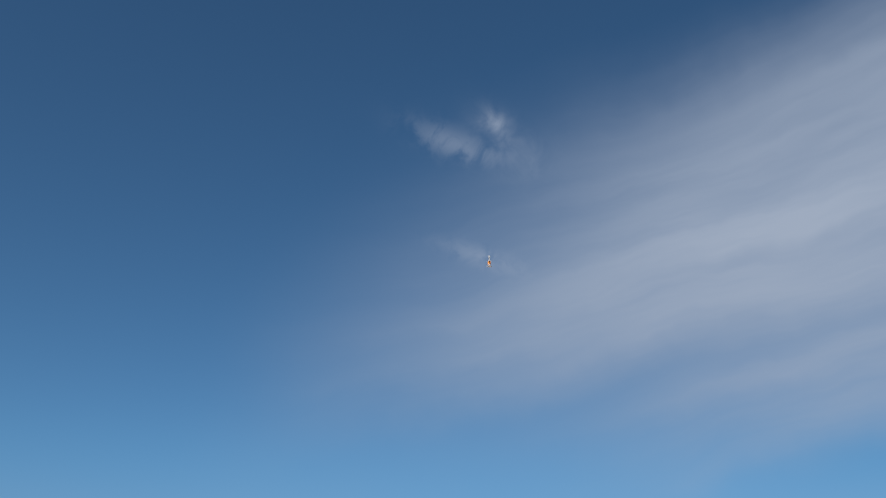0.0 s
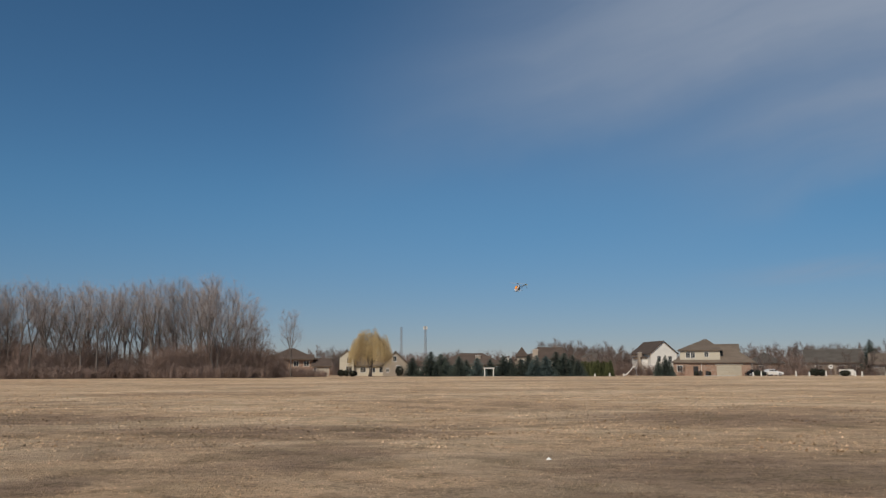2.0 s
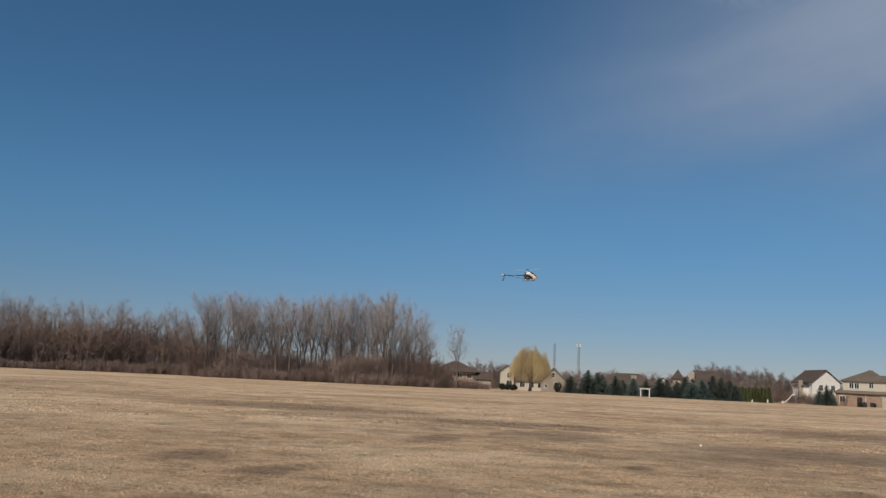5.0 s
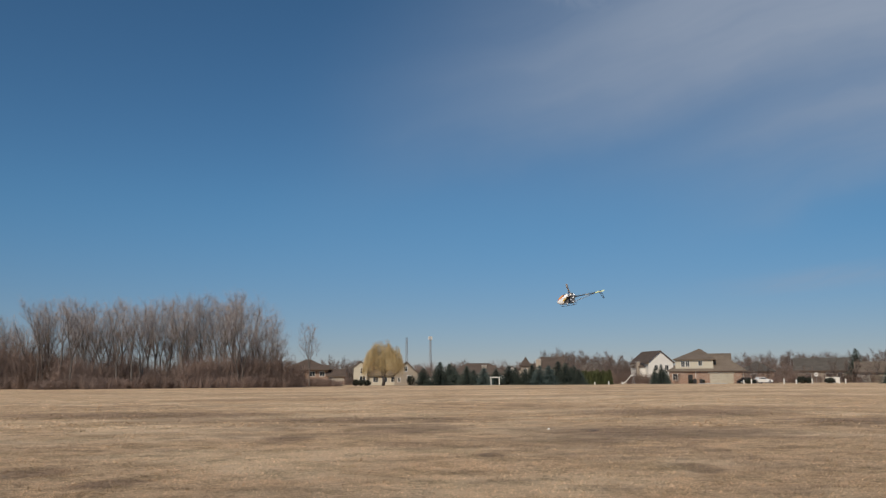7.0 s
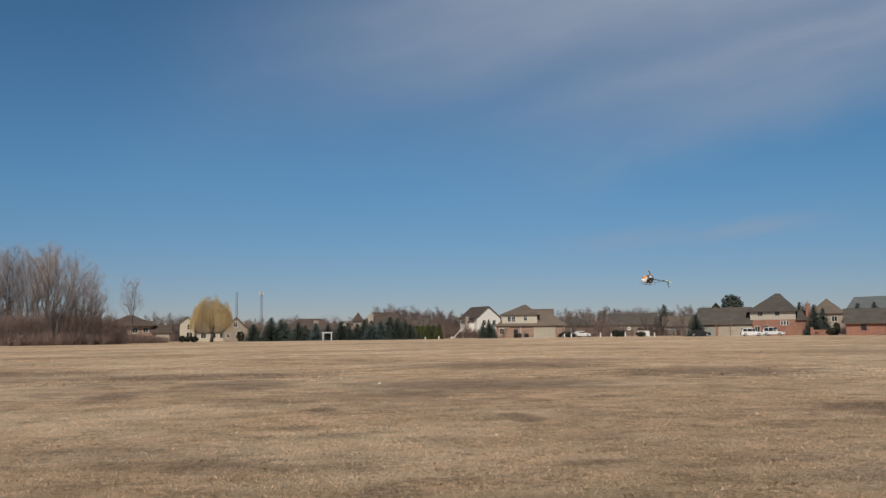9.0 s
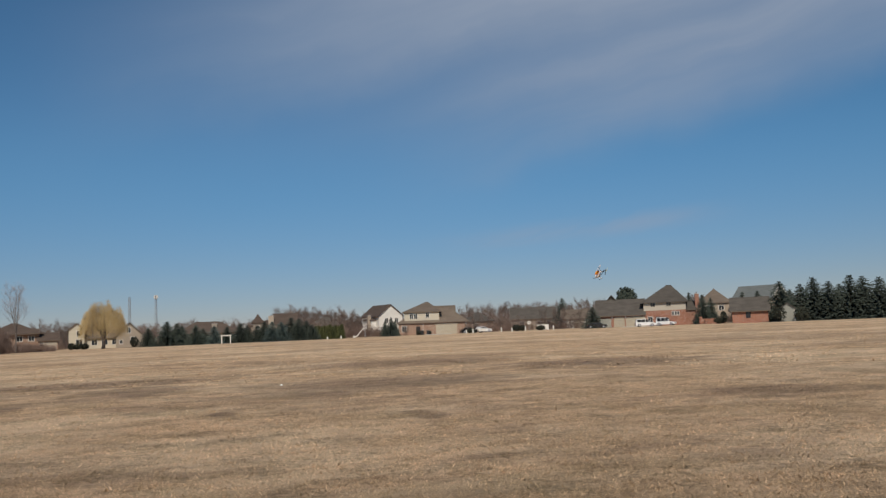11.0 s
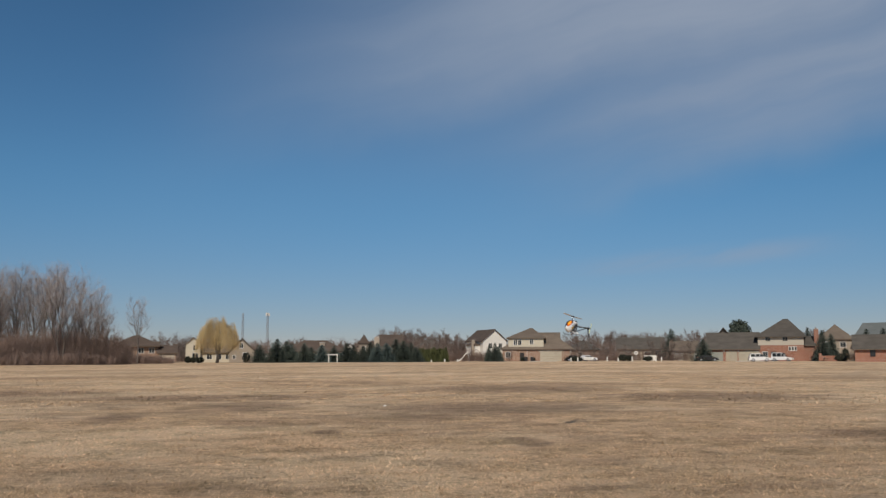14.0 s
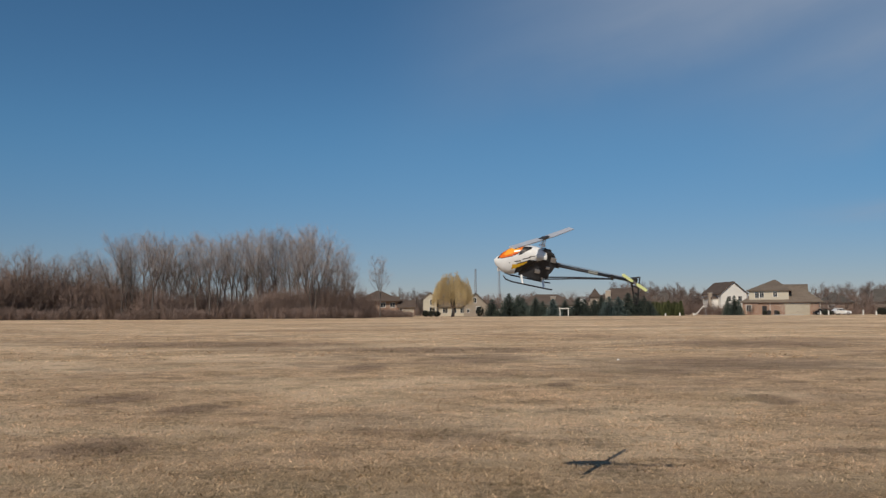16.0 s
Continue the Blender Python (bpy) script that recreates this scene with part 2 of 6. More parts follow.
def make_ground_material(name="dead_grass_ground", blades=False):
    """Dead turf with worn, pale and mossy patches; blades of grass take its colour with a tone of their own."""
    m = bpy.data.materials.new(name)
    t = nodes_of(m)
    co = t.nodes.new("ShaderNodeTexCoord")
    sep = t.nodes.new("ShaderNodeSeparateXYZ")
    t.links.new(co.outputs["Object"], sep.inputs[0])
    x, y, _ = sep.outputs
    flat = vec(t, x, y)
    wide = vec(t, calc(t, "MULTIPLY", x, 0.62), y)
    big = cloudy(t, wide, 0.06, 6.0, 0.62, 0.5)
    mid = cloudy(t, wide, 0.34, 6.0, 0.66, 0.4)
    tuft = cloudy(t, flat, 6.0, 5.0, 0.7)
    blade = cloudy(t, flat, 30.0, 5.0, 0.75)
    ragged = cloudy(t, wide, 0.9, 6.0, 0.7, 0.5)
    # darker worn spots in the turf: centre x, y, half width, half depth
    dark = None
    for px, py, a, b in SPOTS:
        ex = calc(t, "DIVIDE", calc(t, "SUBTRACT", x, px), a)
        ey = calc(t, "DIVIDE", calc(t, "SUBTRACT", y, py), b)
        q = calc(t, "ADD", calc(t, "MULTIPLY", ex, ex), calc(t, "MULTIPLY", ey, ey))
        q = calc(t, "ADD", q, calc(t, "MULTIPLY", calc(t, "SUBTRACT", ragged, 0.5), 4.5))
        s = smooth(t, q, 1.8, 0.0)
        dark = s if dark is None else calc(t, "MAXIMUM", dark, s)
    patch = smooth(t, calc(t, "ADD", calc(t, "MULTIPLY", big, 0.5), calc(t, "ADD", calc(t, "MULTIPLY", mid, 0.28), calc(t, "MULTIPLY", ragged, 0.22))), 0.495, 0.56)
    patch = calc(t, "MAXIMUM", calc(t, "MULTIPLY", patch, 0.5), calc(t, "MULTIPLY", dark, 0.82))
    ramp = t.nodes.new("ShaderNodeMix")
    ramp.data_type = "RGBA"
    sod = cloudy(t, vec(t, calc(t, "MULTIPLY", x, 0.7), y), 1.3, 6.0, 0.75, 0.3)
    t.links.new(smooth(t, calc(t, "ADD", calc(t, "ADD", calc(t, "MULTIPLY", tuft, 0.3), calc(t, "MULTIPLY", blade, 0.36)), calc(t, "MULTIPLY", sod, 0.34)), 0.36, 0.57), ramp.inputs[0])
    ramp.inputs[6].default_value = (0.27, 0.178, 0.105, 1)
    ramp.inputs[7].default_value = (0.74, 0.52, 0.33, 1)
    pale = t.nodes.new("ShaderNodeMix")
    pale.data_type = "RGBA"
    t.links.new(smooth(t, calc(t, "ADD", calc(t, "MULTIPLY", cloudy(t, wide, 0.11, 6.0, 0.65, 0.5), 0.65), calc(t, "MULTIPLY", mid, 0.35)), 0.48, 0.56, 0.0, 0.8), pale.inputs[0])
    t.links.new(ramp.outputs[2], pale.inputs[6])
    pale.inputs[7].default_value = (0.77, 0.575, 0.38, 1)
    worn = t.nodes.new("ShaderNodeMix")
    worn.data_type = "RGBA"
    t.links.new(smooth(t, calc(t, "ADD", calc(t, "MULTIPLY", tuft, 0.5), calc(t, "MULTIPLY", sod, 0.5)), 0.36, 0.64), worn.inputs[0])
    worn.inputs[6].default_value = (0.165, 0.115, 0.08, 1)
    worn.inputs[7].default_value = (0.39, 0.265, 0.18, 1)
    mix = t.nodes.new("ShaderNodeMix")
    mix.data_type = "RGBA"
    t.links.new(patch, mix.inputs[0])
    t.links.new(pale.outputs[2], mix.inputs[6])
    t.links.new(worn.outputs[2], mix.inputs[7])
    moss = t.nodes.new("ShaderNodeMix")
    moss.data_type = "RGBA"
    green = smooth(t, calc(t, "ADD", calc(t, "MULTIPLY", cloudy(t, flat, 0.35, 4.0, 0.6), 0.6), calc(t, "MULTIPLY", tuft, 0.4)), 0.47, 0.66, 0.0, 0.4)
    # greener turf before the camera, also darkened for the self-shade of near blades
    ex, ey = calc(t, "DIVIDE", calc(t, "ADD", x, 0.5), 6.5), calc(t, "DIVIDE", calc(t, "SUBTRACT", y, 4.5), 4.6)
    olive_shade = calc(t, "ADD", calc(t, "ADD", calc(t, "MULTIPLY", ex, ex), calc(t, "MULTIPLY", ey, ey)), calc(t, "MULTIPLY", calc(t, "SUBTRACT", ragged, 0.5), 3.0))
    t.links.new(calc(t, "MAXIMUM", green, smooth(t, olive_shade, 1.6, 0.1, 0.0, 0.42)), moss.inputs[0])
    t.links.new(mix.outputs[2], moss.inputs[6])
    moss.inputs[7].default_value = (0.21, 0.162, 0.085, 1)
    fleck = t.nodes.new("ShaderNodeMix")
    fleck.data_type = "RGBA"
    speck = calc(t, "ADD", calc(t, "MULTIPLY", cloudy(t, flat, 9.0, 5.0, 0.7), 0.6), calc(t, "MULTIPLY", cloudy(t, flat, 0.9, 3.0, 0.6), 0.4))
    t.links.new(smooth(t, speck, 0.50, 0.60, 0.0, 0.5), fleck.inputs[0])
    t.links.new(moss.outputs[2], fleck.inputs[6])
    fleck.inputs[7].default_value = (0.13, 0.105, 0.055, 1)
    p = t.nodes.new("ShaderNodeBsdfPrincipled")
    if blades:
        geo = t.nodes.new("ShaderNodeNewGeometry")
        own = t.nodes.new("ShaderNodeHueSaturation")
        t.links.new(fleck.outputs[2], own.inputs["Color"])
        t.links.new(calc(t, "ADD", calc(t, "MULTIPLY", geo.outputs["Random Per Island"], 0.9), 0.72), own.inputs["Value"])
        t.links.new(own.outputs[0], p.inputs["Base Color"])
    else:
        t.links.new(fleck.outputs[2], p.inputs["Base Color"])
    p.inputs["Roughness"].default_value = 0.95
    p.inputs["Specular IOR Level"].default_value = 0.1
    bu = t.nodes.new("ShaderNodeBump")
    bu.inputs["Strength"].default_value, bu.inputs["Distance"].default_value = 1.0, 0.05
    t.links.new(calc(t, "ADD", tuft, blade), bu.inputs["Height"])
    t.links.new(bu.outputs[0], p.inputs["Normal"])
    out = t.nodes.new("ShaderNodeOutputMaterial")
    t.links.new(p.outputs[0], out.inputs[0])
    return m


SPOTS = [(-6.1, 23.0, 0.7, 2.1), (-8.6, 14.7, 0.8, 0.8), (-6.3, 13.2, 0.5, 0.7), (-0.5, 18.4, 0.3, 0.6), (3.3, 15.8, 0.4, 0.8), (-5.7, 9.3, 0.7, 0.7), (-3.3, 28.0, 1.7, 2.6), (4.4, 25.7, 4.2, 3.1), (1.7, 22.6, 1.1, 1.3), (-5.6, 33.8, 4.8, 2.4), (7.6, 40.6, 5.2, 4.2), (-16.8, 38.5, 6.7, 3.7), (10.8, 16.3, 1.6, 1.4), (13.8, 31.5, 4.6, 3.4)]
M = dict(
    ground=make_ground_material(),
    straw=make_ground_material("dead_grass_blades", True),
    bark=shade("grey_bark", (0.075, 0.062, 0.055), (0.17, 0.145, 0.128), 6, 0.8, 0.9, 0.3, spread=0.2),
    twig=shade("bare_twigs", (0.30, 0.262, 0.252), (0.43, 0.385, 0.37), 3, 0.3, 0.9, 0, spread=0.15),
    # bare twigs again, browner and darker: shade of dense crowns put into the colour
    shadedtwig=shade("brown_shaded_twigs", (0.12, 0.088, 0.073), (0.21, 0.158, 0.135), 3, 0.3, 0.9, 0, spread=0.15),
    brush=shade("brown_brush", (0.15, 0.105, 0.086), (0.26, 0.19, 0.158), 3, 0.3, 0.95, 0, spread=0.25),
    spruce=shade("spruce_needles", (0.028, 0.037, 0.030), (0.068, 0.084, 0.064), 5, 0.8, 0.8, 0, spread=0.2),
    bluespruce=shade("blue_spruce_needles", (0.05, 0.075, 0.07), (0.11, 0.145, 0.13), 5, 0.8, 0.8, 0, spread=0.2),
    hedge=shade("arborvitae", (0.045, 0.055, 0.018), (0.10, 0.105, 0.04), 5, 0.8, 0.85, 0, spread=0.2),
    bush=shade("dark_bush", (0.014, 0.018, 0.012), (0.04, 0.042, 0.028), 8, 1.0, 0.85, 0, spread=0.2),
    willow=shade("willow_withies", (0.37, 0.27, 0.125), (0.54, 0.41, 0.21), 3, 0.4, 0.8, 0, spread=0.05),
    brickred=bricks("red_brick", (0.255, 0.098, 0.06), (0.357, 0.157, 0.098), (0.40, 0.34, 0.29)),
    bricktan=bricks("tan_brick", (0.295, 0.168, 0.111), (0.385, 0.238, 0.164), (0.45, 0.40, 0.34)),
    brickbrown=bricks("brown_brick", (0.152, 0.096, 0.072), (0.224, 0.148, 0.112), (0.34, 0.30, 0.26)),
    stucco=shade("tan_stucco", (0.281, 0.234, 0.187), (0.359, 0.304, 0.242), 12, 0.5, 0.9, 0.1),
    cream=shade("cream_siding", (0.442, 0.399, 0.315), (0.527, 0.476, 0.374), 3, 0.4, 0.7, 0.08, stretch=(0.3, 0.3, 8), spread=0.03),
    beige=shade("beige_siding", (0.408, 0.365, 0.297), (0.476, 0.425, 0.348), 3, 0.4, 0.7, 0.08, stretch=(0.3, 0.3, 8), spread=0.03),
    white=shade("white_paint", (0.619, 0.595, 0.541), (0.705, 0.68, 0.631), 4, 0.5, 0.5, 0.05, spread=0.03),
    roofbrown=shade("brown_shingles", (0.065, 0.047, 0.038), (0.115, 0.085, 0.066), 7, 0.5, 0.95, 0.4, stretch=(1, 1, 4)),
    roofgrey=shade("grey_shingles", (0.061, 0.054, 0.046), (0.108, 0.095, 0.081), 7, 0.5, 0.95, 0.4, stretch=(1, 1, 4)),
    rooftaupe=shade("taupe_shingles", (0.109, 0.085, 0.066), (0.172, 0.137, 0.105), 7, 0.5, 0.95, 0.4, stretch=(1, 1, 4)),
    roofgreen=shade("grey_green_shingles", (0.112, 0.124, 0.12), (0.165, 0.176, 0.169), 7, 0.5, 0.95, 0.3, stretch=(1, 1, 4)),
    door=shade("tan_door_paint", (0.34, 0.30, 0.23), (0.42, 0.37, 0.285), 2, 0.3, 0.6, 0.05),
    greydoor=shade("grey_green_paint", (0.24, 0.248, 0.216), (0.304, 0.308, 0.272), 2, 0.3, 0.6, 0.05),
    glass=shade("dark_glass", (0.015, 0.018, 0.022), (0.03, 0.034, 0.04), 1, 0.3, 0.12, 0, spec=0.6),
    steel=shade("galvanised_steel", (0.30, 0.30, 0.30), (0.42, 0.42, 0.42), 6, 0.5, 0.5, 0, metal=0.8),
    carwhite=shade("white_car_paint", (0.703, 0.703, 0.703), (0.76, 0.76, 0.76), 2, 0.4, 0.25, 0, coat=0.6, spread=0.02),
    cardark=shade("black_car_paint", (0.012, 0.013, 0.015), (0.02, 0.021, 0.024), 2, 0.4, 0.2, 0, coat=0.6, spread=0.02),
    tyre=shade("rubber", (0.015, 0.015, 0.015), (0.03, 0.03, 0.03), 9, 1, 0.85, 0.1),
    concrete=shade("concrete", (0.38, 0.36, 0.33), (0.50, 0.475, 0.44), 6, 0.5, 0.9, 0.2),
    carbon=shade("carbon_fibre", (0.018, 0.018, 0.020), (0.042, 0.042, 0.045), 60, 6, 0.35, 0.05, spec=0.5, spread=0),
    gloss_white=shade("gloss_white_canopy", (0.78, 0.77, 0.75), (0.83, 0.82, 0.80), 20, 3, 0.22, 0, coat=0.7, spread=0),
    orange=shade("orange_canopy_paint", (0.72, 0.10, 0.008), (0.85, 0.22, 0.012), 9, 6, 0.22, 0, coat=0.7, spread=0),
    amber=shade("amber_canopy_paint", (0.88, 0.30, 0.02), (0.92, 0.42, 0.035), 9, 6, 0.22, 0, coat=0.7, spread=0),
    yellow=shade("yellow_canopy_paint", (0.66, 0.36, 0.02), (0.75, 0.46, 0.04), 9, 6, 0.25, 0, coat=0.7, spread=0),
    black=shade("black_trim", (0.020, 0.018, 0.018), (0.040, 0.036, 0.034), 20, 4, 0.35, 0, spread=0),
    neon=shade("pale_neon_yellow_plastic", (0.80, 0.86, 0.34), (0.86, 0.90, 0.46), 20, 4, 0.4, 0, spread=0),
    alloy=shade("machined_alloy", (0.55, 0.55, 0.56), (0.68, 0.68, 0.70), 20, 4, 0.3, 0, metal=0.9, spread=0),
    blade=shade("grey_rotor_blade", (0.50, 0.50, 0.51), (0.60, 0.60, 0.60), 12, 2, 0.3, 0, coat=0.4, spread=0),
)


# ---- mesh helpers ----


class Soup:
    """Vertices and faces of one mesh, with a material slot for each face."""

    def __init__(self):
        self.v, self.f, self.s = [], [], []

    def put(self, verts, faces, slot=0, m=None):
        n = len(self.v)
        self.v += [tuple(m @ Vector(p)) if m else tuple(p) for p in verts]
        self.f += [tuple(i + n for i in q) for q in faces]
        self.s += [slot] * len(faces)
        return self

    def box(self, x0, y0, z0, x1, y1, z1, slot=0, m=None, bevel=0.0):
        if bevel <= 0:
            vs = [(x, y, z) for z in (z0, z1) for y in (y0, y1) for x in (x0, x1)]
            return self.put(vs, [(0, 2, 3, 1), (4, 5, 7, 6), (0, 1, 5, 4), (1, 3, 7, 5), (3, 2, 6, 7), (2, 0, 4, 6)], slot, m)
        b = bmesh.new()
        bmesh.ops.create_cube(b, size=1)
        for q in b.verts:
            q.co = Vector(((x0 + x1) / 2 + q.co.x * (x1 - x0), (y0 + y1) / 2 + q.co.y * (y1 - y0), (z0 + z1) / 2 + q.co.z * (z1 - z0)))
        bmesh.ops.bevel(b, geom=b.edges[:], offset=bevel, segments=2, affect="EDGES", profile=0.6)
        b.verts.index_update()
        self.put([q.co.copy() for q in b.verts], [[q.index for q in fc.verts] for fc in b.faces], slot, m)
        b.free()
        return self

    def tube(self, pts, radii, sides=6, slot=0, caps=True):
        """A tapered tube along points."""
        n0, pts = len(self.v), [Vector(p) for p in pts]
        prev = None
        for i, p in enumerate(pts):
            d = (pts[min(i + 1, len(pts) - 1)] - pts[max(i - 1, 0)]).normalized()
            a = d.orthogonal().normalized() if prev is None else (prev - d * prev.dot(d)).normalized()
            prev, b = a, d.cross(a)
            for k in range(sides):
                w = 2 * math.pi * k / sides
                self.v.append(tuple(p + (a * math.cos(w) + b * math.sin(w)) * radii[i]))
        for i in range(len(pts) - 1):
            for k in range(sides):
                q, r = n0 + i * sides, (k + 1) % sides
                self.f.append((q + k, q + r, q + sides + r, q + sides + k))
                self.s.append(slot)
        if caps:
            self.f += [tuple(n0 + k for k in reversed(range(sides))), tuple(n0 + (len(pts) - 1) * sides + k for k in range(sides))]
            self.s += [slot, slot]
        return self

    def slab(self, outline, y0, y1, slot=0, m=None):
        """An outline of (x, z) pushed from y0 to y1."""
        n = len(outline)
        vs = [(x, y0, z) for x, z in outline] + [(x, y1, z) for x, z in outline]
        fs = [tuple(range(n)), tuple(reversed(range(n, 2 * n)))] + [(i, i + n, (i + 1) % n + n, (i + 1) % n) for i in range(n)]
        return self.put(vs, fs, slot, m)

    def mesh(self, name, mats, soft=False):
        me = bpy.data.meshes.new(name)
        me.from_pydata(self.v, [], self.f)
        for q in mats if isinstance(mats, (list, tuple)) else [mats]:
            me.materials.append(q)
        me.polygons.foreach_set("material_index", self.s)
        if soft:
            me.polygons.foreach_set("use_smooth", [True] * len(self.f))
        me.update()
        return me


def part(name, soup, material, parent=None, label="", at=None, soft=False):
    ob = new(name, soup.mesh(name, material, soft))
    if parent:
        ob.parent = parent
    if at is not None:
        ob.matrix_basis = at
    return tagged(ob, label=label)


def thing(name, label, category, at, group="", kind=""):
    ob = new(name)
    ob.empty_display_size = 0.2
    ob.matrix_basis = at
    return tagged(ob, label, category, group, kind)


def spot(az, dist):
    """A place on the ground: degrees to the right of +y, and metres from the origin."""
    return dist * math.sin(radians(az)), dist * math.cos(radians(az))


def facing(az, dist, turn=0.0, z=0.0):
    """A pose on the ground whose -y side faces the origin."""
    x, y = spot(az, dist)
    return pose(x, y, z, 0, 0, -az + turn)


# ---- ground ----


def make_ground():
    s = Soup()
    ring = [0, 3, 6, 10, 15, 22, 32, 45, 65, 90, 120, 150, 180, 210, 250, 320, 450, 700, 1200, 2200, 4000]
    seg = 120
    s.v.append((0, 0, 0))
    for r in ring[1:]:
        for k in range(seg):
            a = 2 * math.pi * k / seg
            x, y = r * math.cos(a), r * math.sin(a)
            s.v.append((x, y, 0.0))
    for k in range(seg):
        s.f.append((0, 1 + k, 1 + (k + 1) % seg))
    for i in range(len(ring) - 2):
        for k in range(seg):
            a, b = 1 + i * seg, 1 + (i + 1) * seg
            s.f.append((a + k, b + k, b + (k + 1) % seg, a + (k + 1) % seg))
    s.s = [0] * len(s.f)
    return tagged(part("ground", s, M["ground"], soft=True), "wide flat field of dead tan grass with worn darker patches", "ground", kind="structure")


make_ground()

# ---- trees ----


def bare_tree(name, height, seed, spread=1.0, stems=1, lean=0.0, dense=1.0, fork=0.34, fine=1.0, twigmat="twig"):
    """A trunk that forks into rising leaders, their side limbs, and a haze of fine twigs; two meshes."""
    rnd = random.Random(seed)
    wood, twigs = Soup(), Soup()

    def twig(p, d, length, r):
        a = d.cross(Vector((rnd.gauss(0, 1), rnd.gauss(0, 1), rnd.gauss(0, 1)))).normalized() * r
        n = len(twigs.v)
        e = p + d * length
        twigs.v.extend(tuple(q) for q in (p + a, p - a, e))
        twigs.f.append((n, n + 1, n + 2))
        twigs.s.append(0)

    def run(p, d, length, r0, r1, n, wobble, rise, sides):
        """A crooked length of wood; returns its points, radii and directions."""
        pts, rad, ways = [p.copy()], [r0], [d.copy()]
        for i in range(n):
            d = (d + Vector((rnd.gauss(0, 1), rnd.gauss(0, 1), rnd.gauss(0, 0.4))) * wobble + Vector((0, 0, rise))).normalized()
            p = p + d * length / n
            pts.append(p.copy())
            rad.append(r0 + (r1 - r0) * (i + 1) / n)
            ways.append(d.copy())
        wood.tube(pts, rad, sides, caps=False)
        return pts, rad, ways

    def along(pts, rad, ways, u):
        i = min(int(u * (len(pts) - 1)), len(pts) - 2)
        w = u * (len(pts) - 1) - i
        return pts[i].lerp(pts[i + 1], w), rad[i] + (rad[i + 1] - rad[i]) * w, ways[i + 1]

    def off(way, tilt):
        side = Vector((rnd.gauss(0, 1), rnd.gauss(0, 1), rnd.gauss(0, 0.5)))
        side = (side - way * side.dot(way)).normalized()
        return (way * math.cos(tilt) + side * math.sin(tilt)).normalized()

    def sprays(line, count, u0, length):
        for k in range(count):
            q, _, w = along(*line, rnd.uniform(u0, 1.0))
            twig(q, (off(w, rnd.uniform(0.25, 1.15)) + Vector((0, 0, 0.2))).normalized(), length * rnd.uniform(0.7, 1.7), 0.0058 * fine * height / 16)

    for k in range(stems):
        tilt = lean + (k - (stems - 1) / 2) * 0.22 + rnd.uniform(-0.05, 0.05)
        base = Vector(((k - (stems - 1) / 2) * 0.35, 0, -0.15))
        thick = height * 0.0125 * rnd.uniform(0.85, 1.15) / stems ** 0.35
        bole = run(base, Vector((tilt, rnd.uniform(-0.06, 0.06), 1)).normalized(), height * fork, thick, thick * 0.72, 4, 0.035, 0.02, 7)
        leaders = rnd.choice((2, 3, 3, 4))
        for j in range(leaders):
            q, r, w = along(*bole, 1.0 if j < 2 else rnd.uniform(0.6, 0.98))
            a = 2 * math.pi * (j + rnd.uniform(-0.25, 0.25)) / leaders + seed
            out = Vector((math.cos(a), math.sin(a), 0)) * spread * rnd.uniform(0.22, 0.5)
            length = height * (1 - fork) * rnd.uniform(0.82, 1.02)
            lead = run(q, (w + out).normalized(), length, r * (0.78 if j < 2 else 0.55), 0.012, 7, 0.07, 0.055, 5)
            for i in range(int(13 * dense)):
                u = 0.12 + 0.86 * (i + rnd.random()) / int(13 * dense)
                q1, r1, w1 = along(*lead, u)
                l1 = height * (0.25 - 0.14 * u) * rnd.uniform(0.7, 1.15)
                limb = run(q1, off(w1, rnd.uniform(0.4, 0.85)), l1, max(0.018, r1 * 0.55), 0.008, 4, 0.06, 0.10, 4)
                for b in range(int(5 * dense)):
                    q2, r2, w2 = along(*limb, rnd.uniform(0.2, 1.0))
                    l2 = l1 * rnd.uniform(0.35, 0.65)
                    bran = run(q2, off(w2, rnd.uniform(0.25, 0.6)), l2, max(0.011, r2 * 0.5), 0.006, 2, 0.06, 0.10, 3)
                    sprays(bran, int(7 * dense), 0.0, height * 0.085)
                sprays(limb, int(8 * dense), 0.2, height * 0.085)
            sprays(lead, int(24 * dense), 0.35, height * 0.085)
    top = sorted(v[2] for v in twigs.v)[int(len(twigs.v) * 0.997)]
    for q in (wood, twigs):
        q.v = [(x, y, z * height / top) for x, y, z in q.v]
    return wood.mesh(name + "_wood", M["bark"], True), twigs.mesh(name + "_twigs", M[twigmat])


def plant_tree(name, meshes, m, scale=1.0, label="", group="", names=("trunk", "crown")):
    ob = thing(name, label, "tree", m, group)
    for n, me in zip(names, meshes):
        p = new(n, me)
        p.parent = ob
        p.matrix_basis = Matrix.Scale(scale, 4)
    return ob


